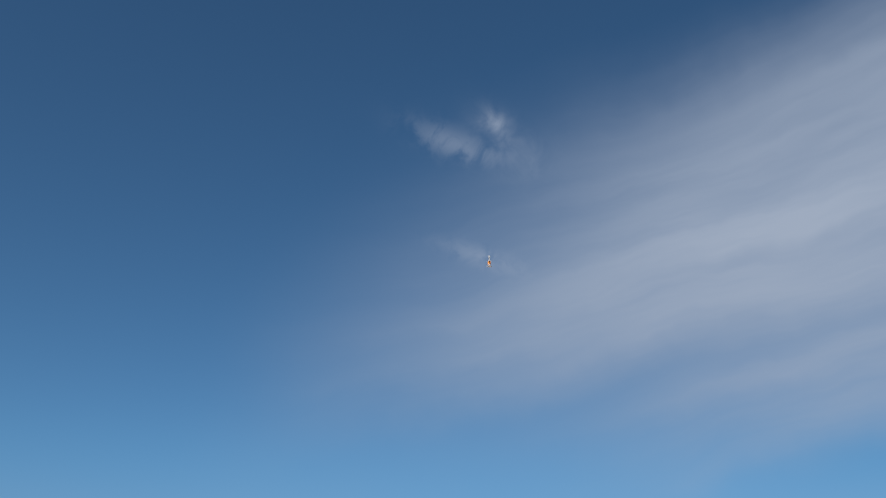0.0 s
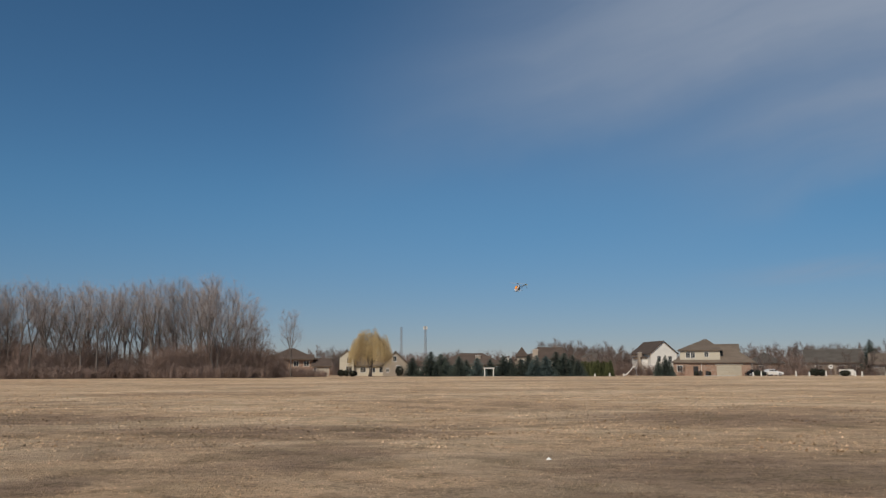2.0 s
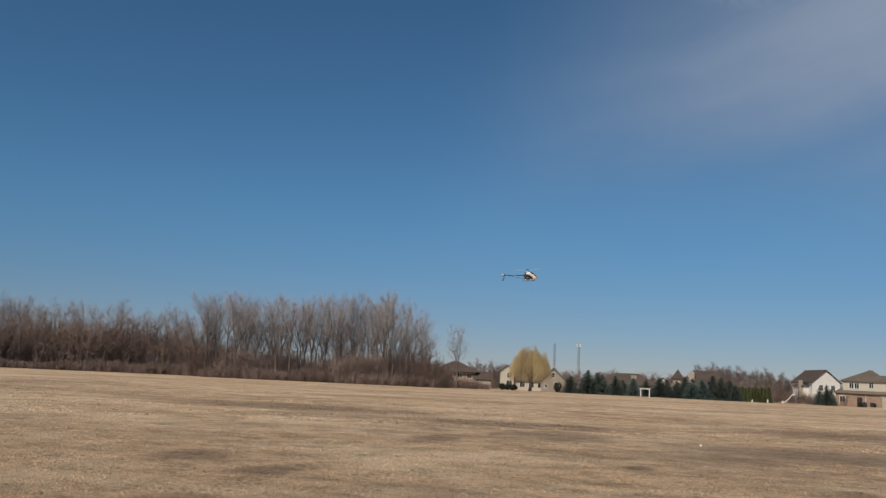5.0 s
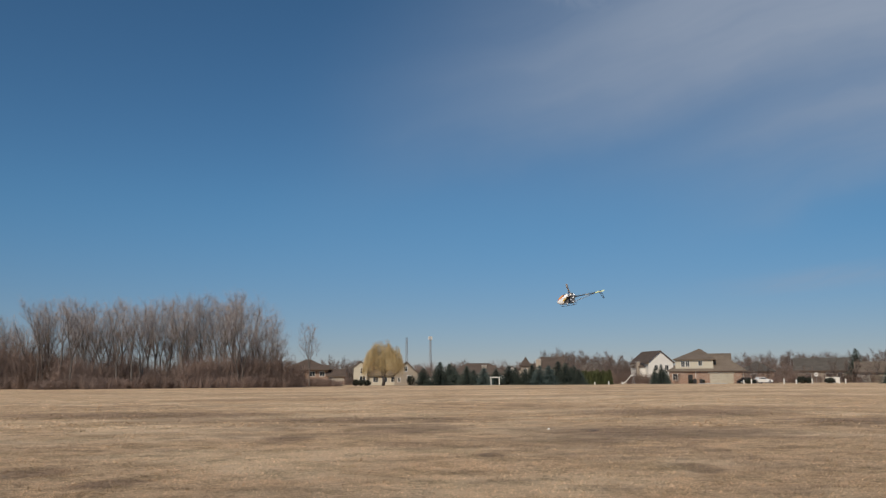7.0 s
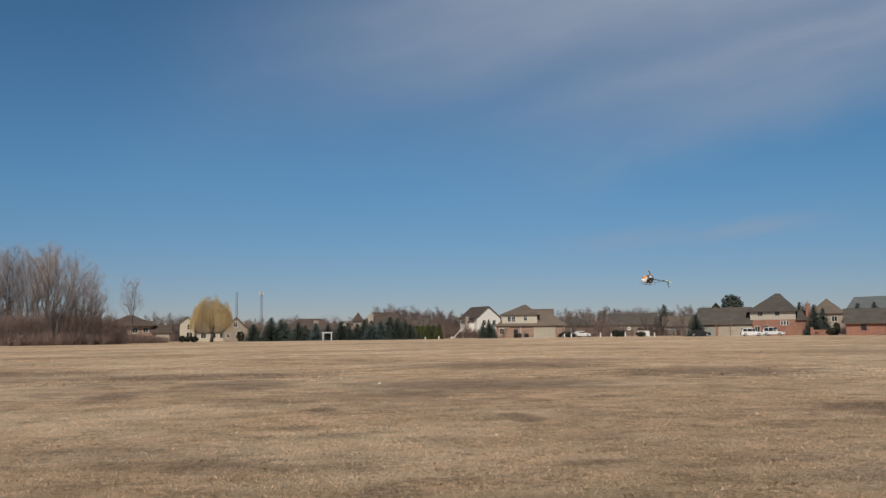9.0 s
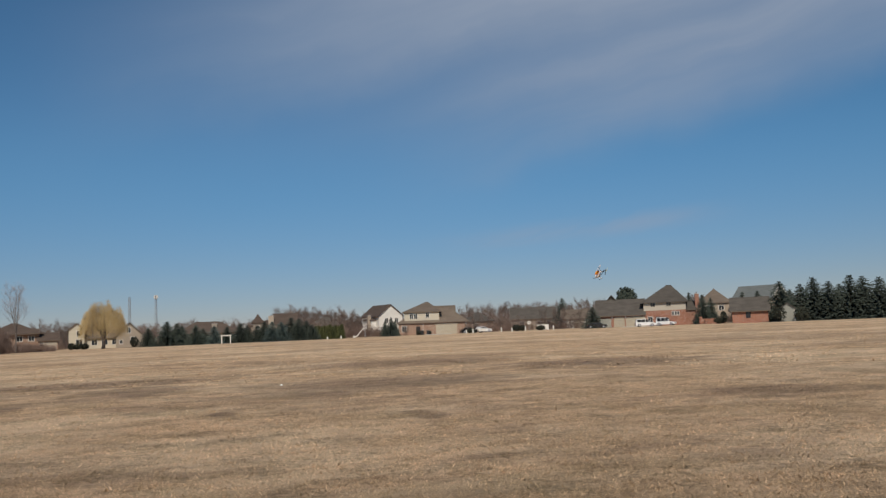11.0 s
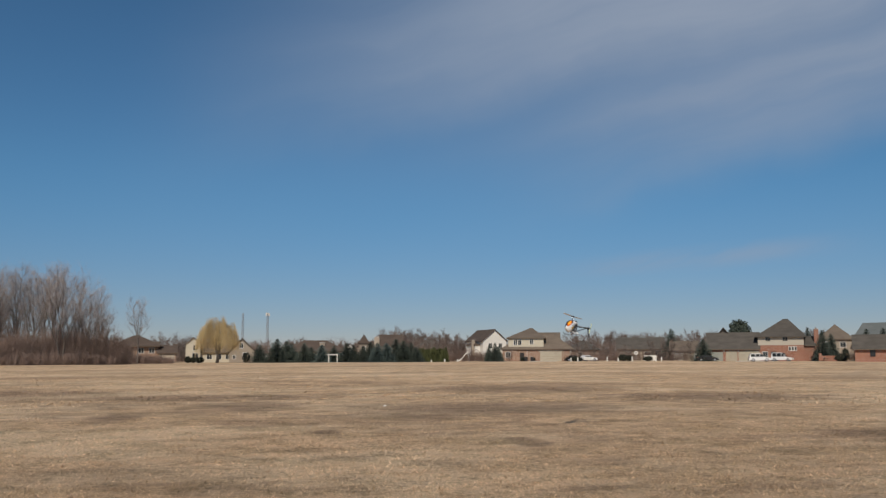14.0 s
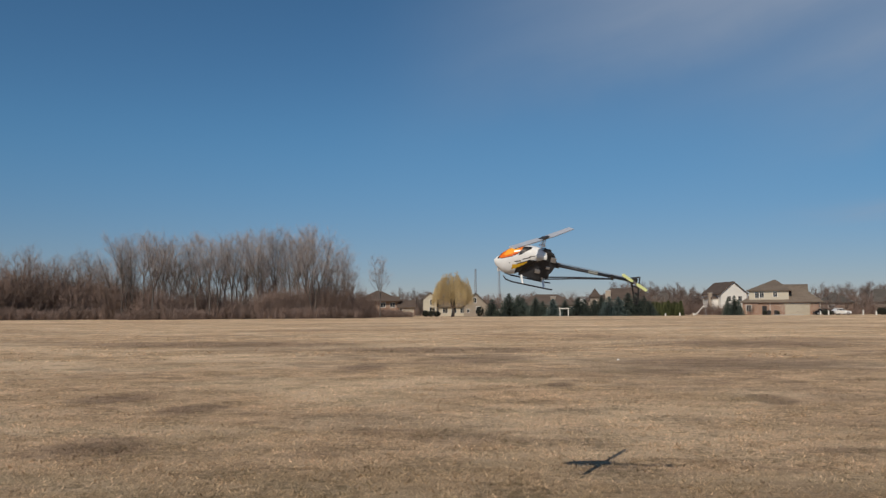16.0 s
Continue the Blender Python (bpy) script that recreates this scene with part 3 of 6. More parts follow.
def brush_mesh(name, width, height, seed, stems=240, sprigs=16):
    """A thicket of bare stems with side twigs."""
    rnd = random.Random(seed)
    s = Soup()
    for i in range(stems):
        x, y = rnd.uniform(-1, 1) * width / 2, rnd.gauss(0, 0.9)
        h = height * rnd.uniform(0.45, 1.0) * (0.65 + 0.35 * math.cos(x / width * math.pi))
        d = Vector((rnd.gauss(0, 0.22), rnd.gauss(0, 0.22), 1)).normalized()
        b = Vector((x, y, -0.05))
        e = b + d * h
        s.tube([b, b.lerp(e, 0.5) + Vector((rnd.gauss(0, 0.1), 0, 0)), e], [0.030, 0.02, 0.006], 3, caps=False)
        for k in range(sprigs):
            p = b.lerp(e, rnd.uniform(0.1, 1.0))
            q = p + Vector((rnd.gauss(0, 0.5), rnd.gauss(0, 0.5), rnd.uniform(0.1, 1.0)))
            w = (q - p).cross(Vector((rnd.gauss(0, 1), rnd.gauss(0, 1), rnd.gauss(0, 1)))).normalized() * 0.016
            s.put([p + w, p - w, q], [(0, 1, 2)])
    return s.mesh(name, M["brush"])


def spruce_mesh(name, height, width, seed, mat, blunt=0.0):
    """Whorls of drooping boughs, each a fan of short needle sprays."""
    rnd = random.Random(seed)
    trunk, crown = Soup(), Soup()
    trunk.tube([(0, 0, -0.1), (0, 0, height * 0.5), (0, 0, height * 0.97)], [height * 0.02, height * 0.012, 0.01], 6)
    def spray(p, d, w):
        side = d.cross(Vector((0, 0, 1))).normalized()
        n = len(crown.v)
        tip = p + d * w * 0.9 + Vector((0, 0, rnd.uniform(-0.35, 0.12) * w))
        up = Vector((rnd.uniform(-0.2, 0.2) * w, rnd.uniform(-0.2, 0.2) * w, rnd.uniform(0.25, 0.6) * w))
        crown.v.extend(tuple(q) for q in (p - d * 0.3 * w, p + side * w * 0.6 - up * 0.8, tip, p - side * w * 0.6 - up * 0.8, p + up * 0.5))
        crown.f.extend([(n, n + 1, n + 4), (n + 1, n + 2, n + 4), (n + 2, n + 3, n + 4), (n + 3, n, n + 4)])
        crown.s.extend([0] * 4)

    levels = 26
    for i in range(levels):
        u = (i + 0.3) / levels
        z = height * (0.02 + 0.98 * u)
        reach = width / 2 * (1 - u) ** (0.66 - 0.36 * blunt) * rnd.uniform(0.85, 1.12) + 0.04
        count = max(5, int(15 * (1 - u) + 5))
        for k in range(count):
            a = 2 * math.pi * (k + rnd.random() * 0.8) / count + i
            r = reach * rnd.uniform(0.7, 1.1)
            d = Vector((math.cos(a), math.sin(a), 0))
            droop = -0.25 * (1 - u) + 0.2 * u
            for t0 in (0.15, 0.35, 0.55, 0.72, 0.9):
                p = Vector((0, 0, z)) + d * r * t0 + Vector((0, 0, droop * r * t0 + rnd.uniform(-0.12, 0.08)))
                p.z = max(p.z, 0.06)
                spray(p, d, (0.16 + 0.30 * (1 - u)) * (1.25 - 0.5 * t0) * rnd.uniform(0.75, 1.25))
    return trunk.mesh(name + "_trunk", M["bark"]), crown.mesh(name + "_crown", mat)


def leafy_mesh(name, rx, ry, rz, zc, count, size, seed, mat):
    """A rounded evergreen crown of many small leaf clumps with an uneven edge."""
    rnd = random.Random(seed)
    s = Soup()
    for i in range(count):
        d = Vector((rnd.gauss(0, 1), rnd.gauss(0, 1), rnd.gauss(0, 1))).normalized()
        k = rnd.uniform(0.55, 1.0) * (1 + 0.22 * noise.noise(d * 2.5 + Vector((seed, 0, 0))))
        p = Vector((d.x * rx * k, d.y * ry * k, zc + d.z * rz * k))
        if p.z < 0.02:
            p.z = rnd.uniform(0.02, 0.2)
        n = len(s.v)
        a = Vector((rnd.gauss(0, 1), rnd.gauss(0, 1), rnd.gauss(0, 1))).normalized() * size * rnd.uniform(0.6, 1.3)
        b = d.cross(a).normalized() * size * rnd.uniform(0.5, 1.0)
        s.v += [tuple(q) for q in (p + a, p + b + d * size * 0.3, p - a, p - b + d * size * 0.3)]
        s.f += [(n, n + 1, n + 2), (n, n + 2, n + 3)]
        s.s += [0, 0]
    return s.mesh(name, mat)


def make_woods():
    rnd = random.Random(5)
    kinds = [bare_tree("poplar", 17, 11 + k, 0.7 + 0.15 * (k % 3), 1 + (k % 4 == 3), 0, 1.0, 0.26 + 0.05 * (k % 4)) for k in range(8)]
    far = [bare_tree("far_poplar", 17, 81 + k, 1.25, 1 + (k % 2), 0, 1.25, 0.2, 1.9, "shadedtwig") for k in range(4)]
    thin = [brush_mesh("brush_f", 7, 6, 13, 150, 22), brush_mesh("brush_g", 6, 5, 14, 140, 22)]
    tops = [(-31, 4.2), (-30.3, 4.4), (-29.5, 5.0), (-27, 5.1), (-23.6, 5.25), (-20.7, 5.5), (-18.0, 5.75), (-16.6, 4.9), (-15.9, 3.9), (-15.2, 2.7)]

    def top(az):
        return float(np.interp(az, [q[0] for q in tops], [q[1] for q in tops]))

    az = -30.4
    while az < -15.1:
        dist = 176 + rnd.uniform(-3, 24)
        h = 1.6 + dist * math.tan(radians(top(az))) * rnd.uniform(0.96, 1.05)
        plant_tree("tree", kinds[rnd.randrange(8)], facing(az, dist, rnd.uniform(0, 360)), h / 17,
                   "tall bare leafless tree in the wood at the field edge", "trees of the bare wood")
        az += rnd.uniform(0.3, 0.55)
    # shorter trees that fill the wood behind
    az = -30.0
    while az < -15.6:
        dist = 208 + rnd.uniform(-6, 18)
        h = 1.6 + dist * math.tan(radians(top(az))) * rnd.uniform(0.6, 0.85)
        plant_tree("tree", far[rnd.randrange(4)], facing(az, dist, rnd.uniform(0, 360)), h / 17,
                   "bushy bare leafless tree deep in the wood", "trees of the bare wood")
        az += rnd.uniform(1.0, 1.8)
    az = -52.0
    while az < -30.2:
        dist = 205 + rnd.uniform(-6, 14)
        h = 1.6 + dist * math.tan(radians(3.9 + 0.25 * math.sin(az * 2.1))) * rnd.uniform(0.94, 1.06)
        plant_tree("tree", kinds[rnd.randrange(8)], facing(az, dist, rnd.uniform(0, 360)), h / 17,
                   "bare leafless tree set back in the wood", "trees of the bare wood")
        az += rnd.uniform(0.5, 0.9)
    # the forked tree at the wood's end and the slim lone tree beside it
    plant_tree("tree", bare_tree("forked_tree", 19.5, 41, 0.8, 2, 0.0, 1.0, 0.22), facing(-17.9, 172), 1.0, "tallest bare forked tree at the end of the wood", "trees of the bare wood")
    plant_tree("tree", bare_tree("slim_tree", 14.4, 47, 0.32, 1, 0.03, 1.1, 0.3), facing(-13.5, 186), 1.0, "slim pale bare tree standing alone beside the wood")
    # undergrowth
    mids = [brush_mesh("brush_a", 7, 7.0, 3, 260, 36), brush_mesh("brush_b", 6, 6.0, 4, 240, 34), brush_mesh("brush_c", 8, 8.0, 5, 280, 40)]
    lows = [brush_mesh("brush_d", 5, 2.2, 6, 200), brush_mesh("brush_e", 6, 1.7, 7, 220)]
    az = -52.0
    while az < -14.6:
        dist = 176 + rnd.uniform(0, 7) + (14 if az < -30 else 0)
        ob = new("thicket", mids[rnd.randrange(3)])
        ob.matrix_basis = facing(az, dist, rnd.uniform(-20, 20)) @ Matrix.Scale((rnd.uniform(1.2, 1.8) if az < -30 else rnd.uniform(0.55, 1.25)), 4)
        tagged(ob, "brown leafless thicket under the bare trees", "shrub", "thickets of the wood", "stuff")
        az += rnd.uniform(0.5, 0.95)
    for k in range(12):
        ob = new("thicket", mids[rnd.randrange(3)])
        ob.matrix_basis = facing(-20.8 + k * 0.55 + rnd.uniform(-0.2, 0.2), 174, rnd.uniform(-20, 20)) @ Matrix.Scale(rnd.uniform(0.75, 1.05), 4)
        tagged(ob, "brown leafless thicket at the end of the wood", "shrub", "thickets of the wood", "stuff")
    az = -52.0
    while az < -11.6:
        dist = 171 + rnd.uniform(0, 3) + (12 if az < -30 else 0) + (14 if az > -14.8 else 0)
        ob = new("thicket", lows[rnd.randrange(2)])
        ob.matrix_basis = facing(az, dist, rnd.uniform(-20, 20)) @ Matrix.Scale(rnd.uniform(0.8, 1.25), 4)
        tagged(ob, "low reddish-brown brush along the field edge", "shrub", "low brush of the wood", "stuff")
        az += rnd.uniform(0.7, 1.3)
    return far, thin


def make_far_trees(kinds, thin):
    """Bare crowns that rise behind the houses."""
    rnd = random.Random(9)
    bands = [(-13.2, -9.8, 1.5, 250, 7), (-9.8, -5.4, 1.15, 290, 16), (-4.4, -3.4, 1.4, 260, 4), (-3.4, 2.4, 1.15, 310, 18), (2.2, 3.6, 1.9, 290, 6), (3.4, 6.9, 1.75, 285, 20), (3.2, 7.6, 1.25, 242, 11), (6.9, 9.0, 1.3, 285, 9), (9.0, 14.2, 1.1, 300, 12), (14.2, 23.8, 1.6, 285, 38), (28.8, 31.6, 1.6, 285, 8), (35, 41, 1.4, 280, 12)]
    for a0, a1, el, dist, count in bands:
        for k in range(count):
            az = a0 + (a1 - a0) * (k + rnd.random()) / count
            d = dist + rnd.uniform(-15, 25)
            h = 1.6 + d * math.tan(radians(el * rnd.uniform(0.72, 1.05)))
            plant_tree("tree", kinds[rnd.randrange(4)], facing(az, d, rnd.uniform(0, 360)), h / 17, "bare leafless tree behind the houses", "bare trees behind the houses")
    az = -12.5
    while az < 41:
        ob = new("thicket", thin[rnd.randrange(2)])
        ob.matrix_basis = facing(az, 256 + rnd.uniform(-6, 14), rnd.uniform(-20, 20)) @ Matrix.Scale(rnd.uniform(0.9, 1.4), 4)
        tagged(ob, "brown leafless thicket behind the houses", "shrub", "thickets behind the houses", "stuff")
        az += rnd.uniform(0.55, 0.95)
    for a0, a1, dist, size in ((-12.2, -4.6, 226, 0.5), (-4.6, 4.5, 232, 0.6), (4.4, 8.9, 214, 0.62), (8.2, 10.2, 222, 0.5), (14.1, 17.6, 218, 0.5), (16.5, 23.4, 228, 0.62), (29.6, 31.8, 216, 0.55), (34.0, 42.0, 206, 0.6)):
        az = a0
        while az < a1:
            ob = new("thicket", thin[rnd.randrange(2)])
            ob.matrix_basis = facing(az, dist + rnd.uniform(-3, 4), rnd.uniform(-20, 20)) @ Matrix.Scale(size * rnd.uniform(0.7, 1.15), 4)
            tagged(ob, "brown leafless shrubs between the houses", "shrub", "shrubs between the houses", "stuff")
            az += rnd.uniform(0.7, 1.3)
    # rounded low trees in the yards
    yard = [bare_tree("yard_tree", 6, 61 + k, 1.7, 2, 0, 0.95, 0.14, 2.6, "shadedtwig") for k in range(2)]
    for az, d, h in ((15.2, 214, 5.3), (15.9, 222, 4.6), (17.1, 220, 4.9), (18.1, 216, 4.2), (19.9, 222, 5.6), (20.8, 224, 6.2), (22.2, 226, 5.8), (14.7, 210, 3.6), (-5.9, 214, 3.4), (-12.6, 226, 6), (-11.0, 222, 6.8), (-10.8, 226, 6.2), (10.5, 212, 2.6)):
        plant_tree("tree", yard[rnd.randrange(2)], facing(az, d, rnd.uniform(0, 360)), h / 6, "small rounded bare yard tree", "bare yard trees")


def make_evergreens():
    rnd = random.Random(12)
    dark = [spruce_mesh("spruce_%s" % "abc"[k], 6, 5.6, 21 + k, M["spruce"]) for k in range(3)]
    blue = [spruce_mesh("blue_spruce_%s" % "ab"[k], 6, 5.8, 31 + k, M["bluespruce"]) for k in range(2)]
    rows = [(-6.0, 197, .62, 0), (-4.87, 195, .98, 0), (-4.25, 197, .84, 0), (-3.95, 200, .7, 0), (-3.1, 197, .72, 0), (-2.65, 199, .5, 0), (-1.95, 198, .62, 1), (-1.15, 204, .55, 0), (-0.3, 198, .72, 0), (.12, 199, .6, 0),
            (.75, 198, .55, 0), (1.25, 197, .78, 0), (1.72, 195, .74, 1), (2.3, 196, .72, 1), (2.95, 198, .95, 0), (3.45, 197, .88, 0), (3.95, 198, .74, 0), (4.3, 197, .5, 0),
            (9.15, 206, .55, 0), (9.55, 205, .72, 0), (9.8, 207, .5, 0), (22.95, 203, .98, 2), (29.15, 212, 1.65, 2), (29.95, 204, 1.3, 0), (30.45, 206, 1.1, 0), (21.0, 240, 1.5, 0),
            (34.62, 193, 2.05, 0), (35.2, 214, 1.5, 0), (35.8, 196, 1.8, 0), (36.55, 194, 2.2, 0), (37.4, 193, 1.9, 0), (38.0, 199, 1.7, 0), (38.6, 194, 2.2, 0), (39.3, 195, 2.1, 0), (32.4, 213, 1.35, 0), (33.3, 214, 1.4, 0), (40.2, 193, 2.0, 0)]
    for az, d, el, tint in rows:
        h = 1.6 + d * math.tan(radians(el))
        kind = blue[rnd.randrange(2)] if tint == 1 else dark[rnd.randrange(3)]
        lab = "dense blue-grey spruce tree on the lawn" if tint == 1 else "dense dark green spruce tree on the lawn"
        ob = plant_tree("spruce_tree", kind, facing(az, d, rnd.uniform(0, 360)), h / 6, lab, "spruces along the field")
        k = h / 6
        if tint < 2 and az < 34:
            for c in ob.children:
                wide = 0.95 if az > 29 else (1.0 if az > 9 else 1.55)
                c.matrix_basis = Matrix.Diagonal((k * wide, k * wide, k * 1.08, 1))
        if tint == 2:
            for c in ob.children:
                c.matrix_basis = Matrix.Diagonal((h / 6 * (1.25 if az < 25 else 0.6), h / 6 * (1.25 if az < 25 else 0.6), h / 6, 1))
        elif az > 34:
            for c in ob.children:
                c.matrix_basis = Matrix.Diagonal((h / 6 * 1.2, h / 6 * 1.2, h / 6, 1))
    # the arborvitae hedge
    col = spruce_mesh("arborvitae", 3.4, 1.5, 51, M["hedge"], 0.9)
    for k in range(10):
        az = 4.55 + k * 0.19
        plant_tree("arborvitae", col, facing(az, 199 + (k % 2) * 0.5, 37 * k), rnd.uniform(0.85, 1.05), "olive green columnar arborvitae in a hedge", "arborvitae hedge")
    # round evergreen behind the big brick house
    ob = thing("evergreen_tree", "dark round-topped evergreen tree behind a roof", "tree", facing(25.2, 228))
    tr = Soup().tube([(0, 0, -0.1), (0.1, 0, 4), (0, 0, 7)], [0.3, 0.22, 0.1], 8)
    part("trunk", tr, M["bark"], ob, soft=True)
    c = new("crown", leafy_mesh("round_crown", 2.7, 2.7, 3.2, 7.0, 2600, 0.28, 3, M["spruce"]))
    c.parent = ob
    # clipped bushes
    for az, d, w, h in ((-10.45, 196, 1.5, 1.5), (-10.12, 197, 1.2, 1.4), (-9.72, 196, 1.9, 1.3), (-6.82, 196, 1.9, 2.3), (34.5, 187, 2.9, 3.6), (35.8, 187.5, 3.4, 2.9), (12.1, 212.5, 0.8, 0.9), (11.35, 212.5, 0.8, 1.0), (11.6, 212.5, 0.8, 1.1),
                        (17.9, 206, 2.2, 1.6), (18.3, 208, 1.9, 1.4), (19.5, 206, 2.4, 1.2), (14.9, 207, 2.6, 1.1), (30.9, 198, 2.6, 1.5), (31.2, 200, 1.6, 2.8)):
        ob = thing("bush", "dark clipped evergreen bush beside a house", "bush", facing(az, d), "clipped bushes")
        c = new("foliage", leafy_mesh("bush_foliage", w / 2, w / 2, h / 2, h / 2, 500, 0.16, int(az * 10) + 200, M["bush"]))
        c.parent = ob
        part("stem", Soup().tube([(0, 0, -0.05), (0, 0, h * 0.5)], [0.07, 0.04], 6), M["bark"], ob)


def make_willow():
    rnd = random.Random(77)
    wood, withies = Soup(), Soup()
    trunk = [Vector((0, 0, -0.1)), Vector((0.15, 0, 1.2)), Vector((0.05, 0.1, 2.4))]
    wood.tube(trunk, [0.34, 0.27, 0.22], 8)
    for k in range(30):
        a = 2 * math.pi * k / 30 + rnd.uniform(-0.2, 0.2)
        reach = 3.6 * math.sqrt((k * 0.618) % 1.0) + 0.2
        rise = 9.2 - 0.24 * reach ** 2 + rnd.uniform(-0.5, 0.3)
        b = Vector((0.1, 0, rnd.uniform(1.6, 2.4)))
        e = Vector((math.cos(a) * reach, math.sin(a) * reach, rise))
        mid = b.lerp(e, 0.5) + Vector((0, 0, 0.9))
        wood.tube([b, mid, e], [0.10, 0.06, 0.015], 5, caps=False)
    for j in range(2600):
        a, reach = rnd.uniform(0, 2 * math.pi), 3.3 * math.sqrt(rnd.random())
        out = Vector((math.cos(a), math.sin(a), 0))
        p = out * reach + Vector((0, 0, 8.9 - 0.33 * reach ** 2 - 1.8 * rnd.random() ** 2 + 1.7 * noise.noise(out * 2.2 + Vector((0, 0, reach)))))
        q = p + out * rnd.uniform(0.2, 0.6) + Vector((0, 0, rnd.uniform(0.0, 0.35)))
        r = q + out * rnd.uniform(0.1, 0.5) + Vector((rnd.gauss(0, 0.15), rnd.gauss(0, 0.15), -rnd.uniform(1.0, 4.6)))
        r.z = max(r.z, 0.9 + 2.6 * rnd.random())
        withies.tube([p, q, q.lerp(r, 0.5) + out * 0.12, r], [0.011, 0.011, 0.010, 0.005], 3, caps=False)
    ob = thing("willow_tree", "golden yellow leafless weeping willow on the lawn", "tree", facing(-8.65, 194) @ Matrix.Diagonal((1.2, 1.2, 1.05, 1)))
    part("trunk", wood, M["bark"], ob, soft=True)
    part("crown", withies, M["willow"], ob, "drooping golden twigs")


# ---- houses: local x along the front, -y towards the field ----


def window(parent, x, z, w, h, y, mat="white", bars=1):
    """A framed window on a front wall whose face is at y."""
    f = Soup()
    for x0, x1, z0, z1 in ((x - w / 2 - 0.09, x - w / 2, z - 0.09, z + h + 0.09), (x + w / 2, x + w / 2 + 0.09, z - 0.09, z + h + 0.09), (x - w / 2, x + w / 2, z + h, z + h + 0.09), (x - w / 2, x + w / 2, z - 0.09, z)):
        f.box(x0, y - 0.06, z0, x1, y + 0.02, z1)
    for k in range(bars):
        xx = x - w / 2 + w * (k + 1) / (bars + 1)
        f.box(xx - 0.025, y - 0.045, z, xx + 0.025, y + 0.02, z + h)
    ob = part("window", f, M[mat], parent)
    part("pane", Soup().box(x - w / 2, y - 0.02, z, x + w / 2, y + 0.015, z + h), M["glass"], ob, "dark glass pane")
    return ob


def garage_door(parent, x, w, h, y, mat="door", arched=False):
    s = Soup()
    rows = 4
    for r in range(rows):
        z0, z1 = 0.02 + (h - 0.04) * r / rows, 0.02 + (h - 0.04) * (r + 1) / rows - 0.02
        s.box(x - w / 2, y - 0.05, z0, x + w / 2, y + 0.02, z1)
        n = max(2, int(w / 0.6))
        for k in range(n):
            xx = x - w / 2 + w * (k + 0.5) / n
            s.box(xx - w / n * 0.38, y - 0.07, z0 + 0.1, xx + w / n * 0.38, y - 0.045, z1 - 0.1)
    if arched:
        out = [(x + w / 2 * math.cos(q), h - 0.02 + 0.42 * math.sin(q)) for q in np.linspace(0, math.pi, 11)]
        s.slab([(a, b) for a, b in reversed(out)], y - 0.05, y + 0.02)
    ob = part("garage_door", s, M[mat], parent, "panelled garage door")
    part("handle", Soup().box(x - 0.12, y - 0.11, 0.7, x + 0.12, y - 0.065, 0.75), M["black"], ob)
    return ob


def block(parent, x0, x1, y0, y1, h, mat, z0=-0.2):
    return part("wall", Soup().box(x0, y0, z0, x1, y1, h), M[mat], parent)


def gable(parent, x0, x1, y0, y1, z, rise, mat, along="x", over=0.45, wall=None):
    """A gable roof of two slabs over the block, ridge along x or y, with the triangular wall ends."""
    t = 0.22
    s = Soup()
    if along == "x":
        ym = (y0 + y1) / 2
        k = rise / (ym - y0)
        lo = z - over * k
        s.slab([(y0 - over, lo), (ym, z + rise), (y1 + over, lo), (y1 + over, lo + t), (ym, z + rise + t), (y0 - over, lo + t)], -(x1 + over), -(x0 - over), m=Matrix(((0, -1, 0, 0), (1, 0, 0, 0), (0, 0, 1, 0), (0, 0, 0, 1))))
    else:
        xm = (x0 + x1) / 2
        k = rise / (xm - x0)
        lo = z - over * k
        s.slab([(x0 - over, lo), (xm, z + rise), (x1 + over, lo), (x1 + over, lo + t), (xm, z + rise + t), (x0 - over, lo + t)], y0 - over, y1 + over)
    roof = part("roof", s, M[mat], parent)
    if wall:
        if along == "x":
            for x, e in ((x0, 0.18), (x1, -0.18)):
                w = Soup()
                w.slab([(y0, z - 0.002), (y1, z - 0.002), ((y0 + y1) / 2, z + rise)], -x, -x - e, m=Matrix(((0, -1, 0, 0), (1, 0, 0, 0), (0, 0, 1, 0), (0, 0, 0, 1))))
                part("gable_end", w, M[wall], parent)
        else:
            for y, e in ((y0, 0.18), (y1, -0.18)):
                w = Soup().slab([(x0, z - 0.002), (x1, z - 0.002), ((x0 + x1) / 2, z + rise)], y, y + e)
                part("gable_end", w, M[wall], parent)
    # fascia and gutter along the low front edge
    if along == "x":
        part("gutter", Soup().box(x0 - over, y0 - over - 0.1, lo + 0.02, x1 + over, y0 - over - 0.003, lo + 0.16), M["rooftaupe"], parent)
    return roof


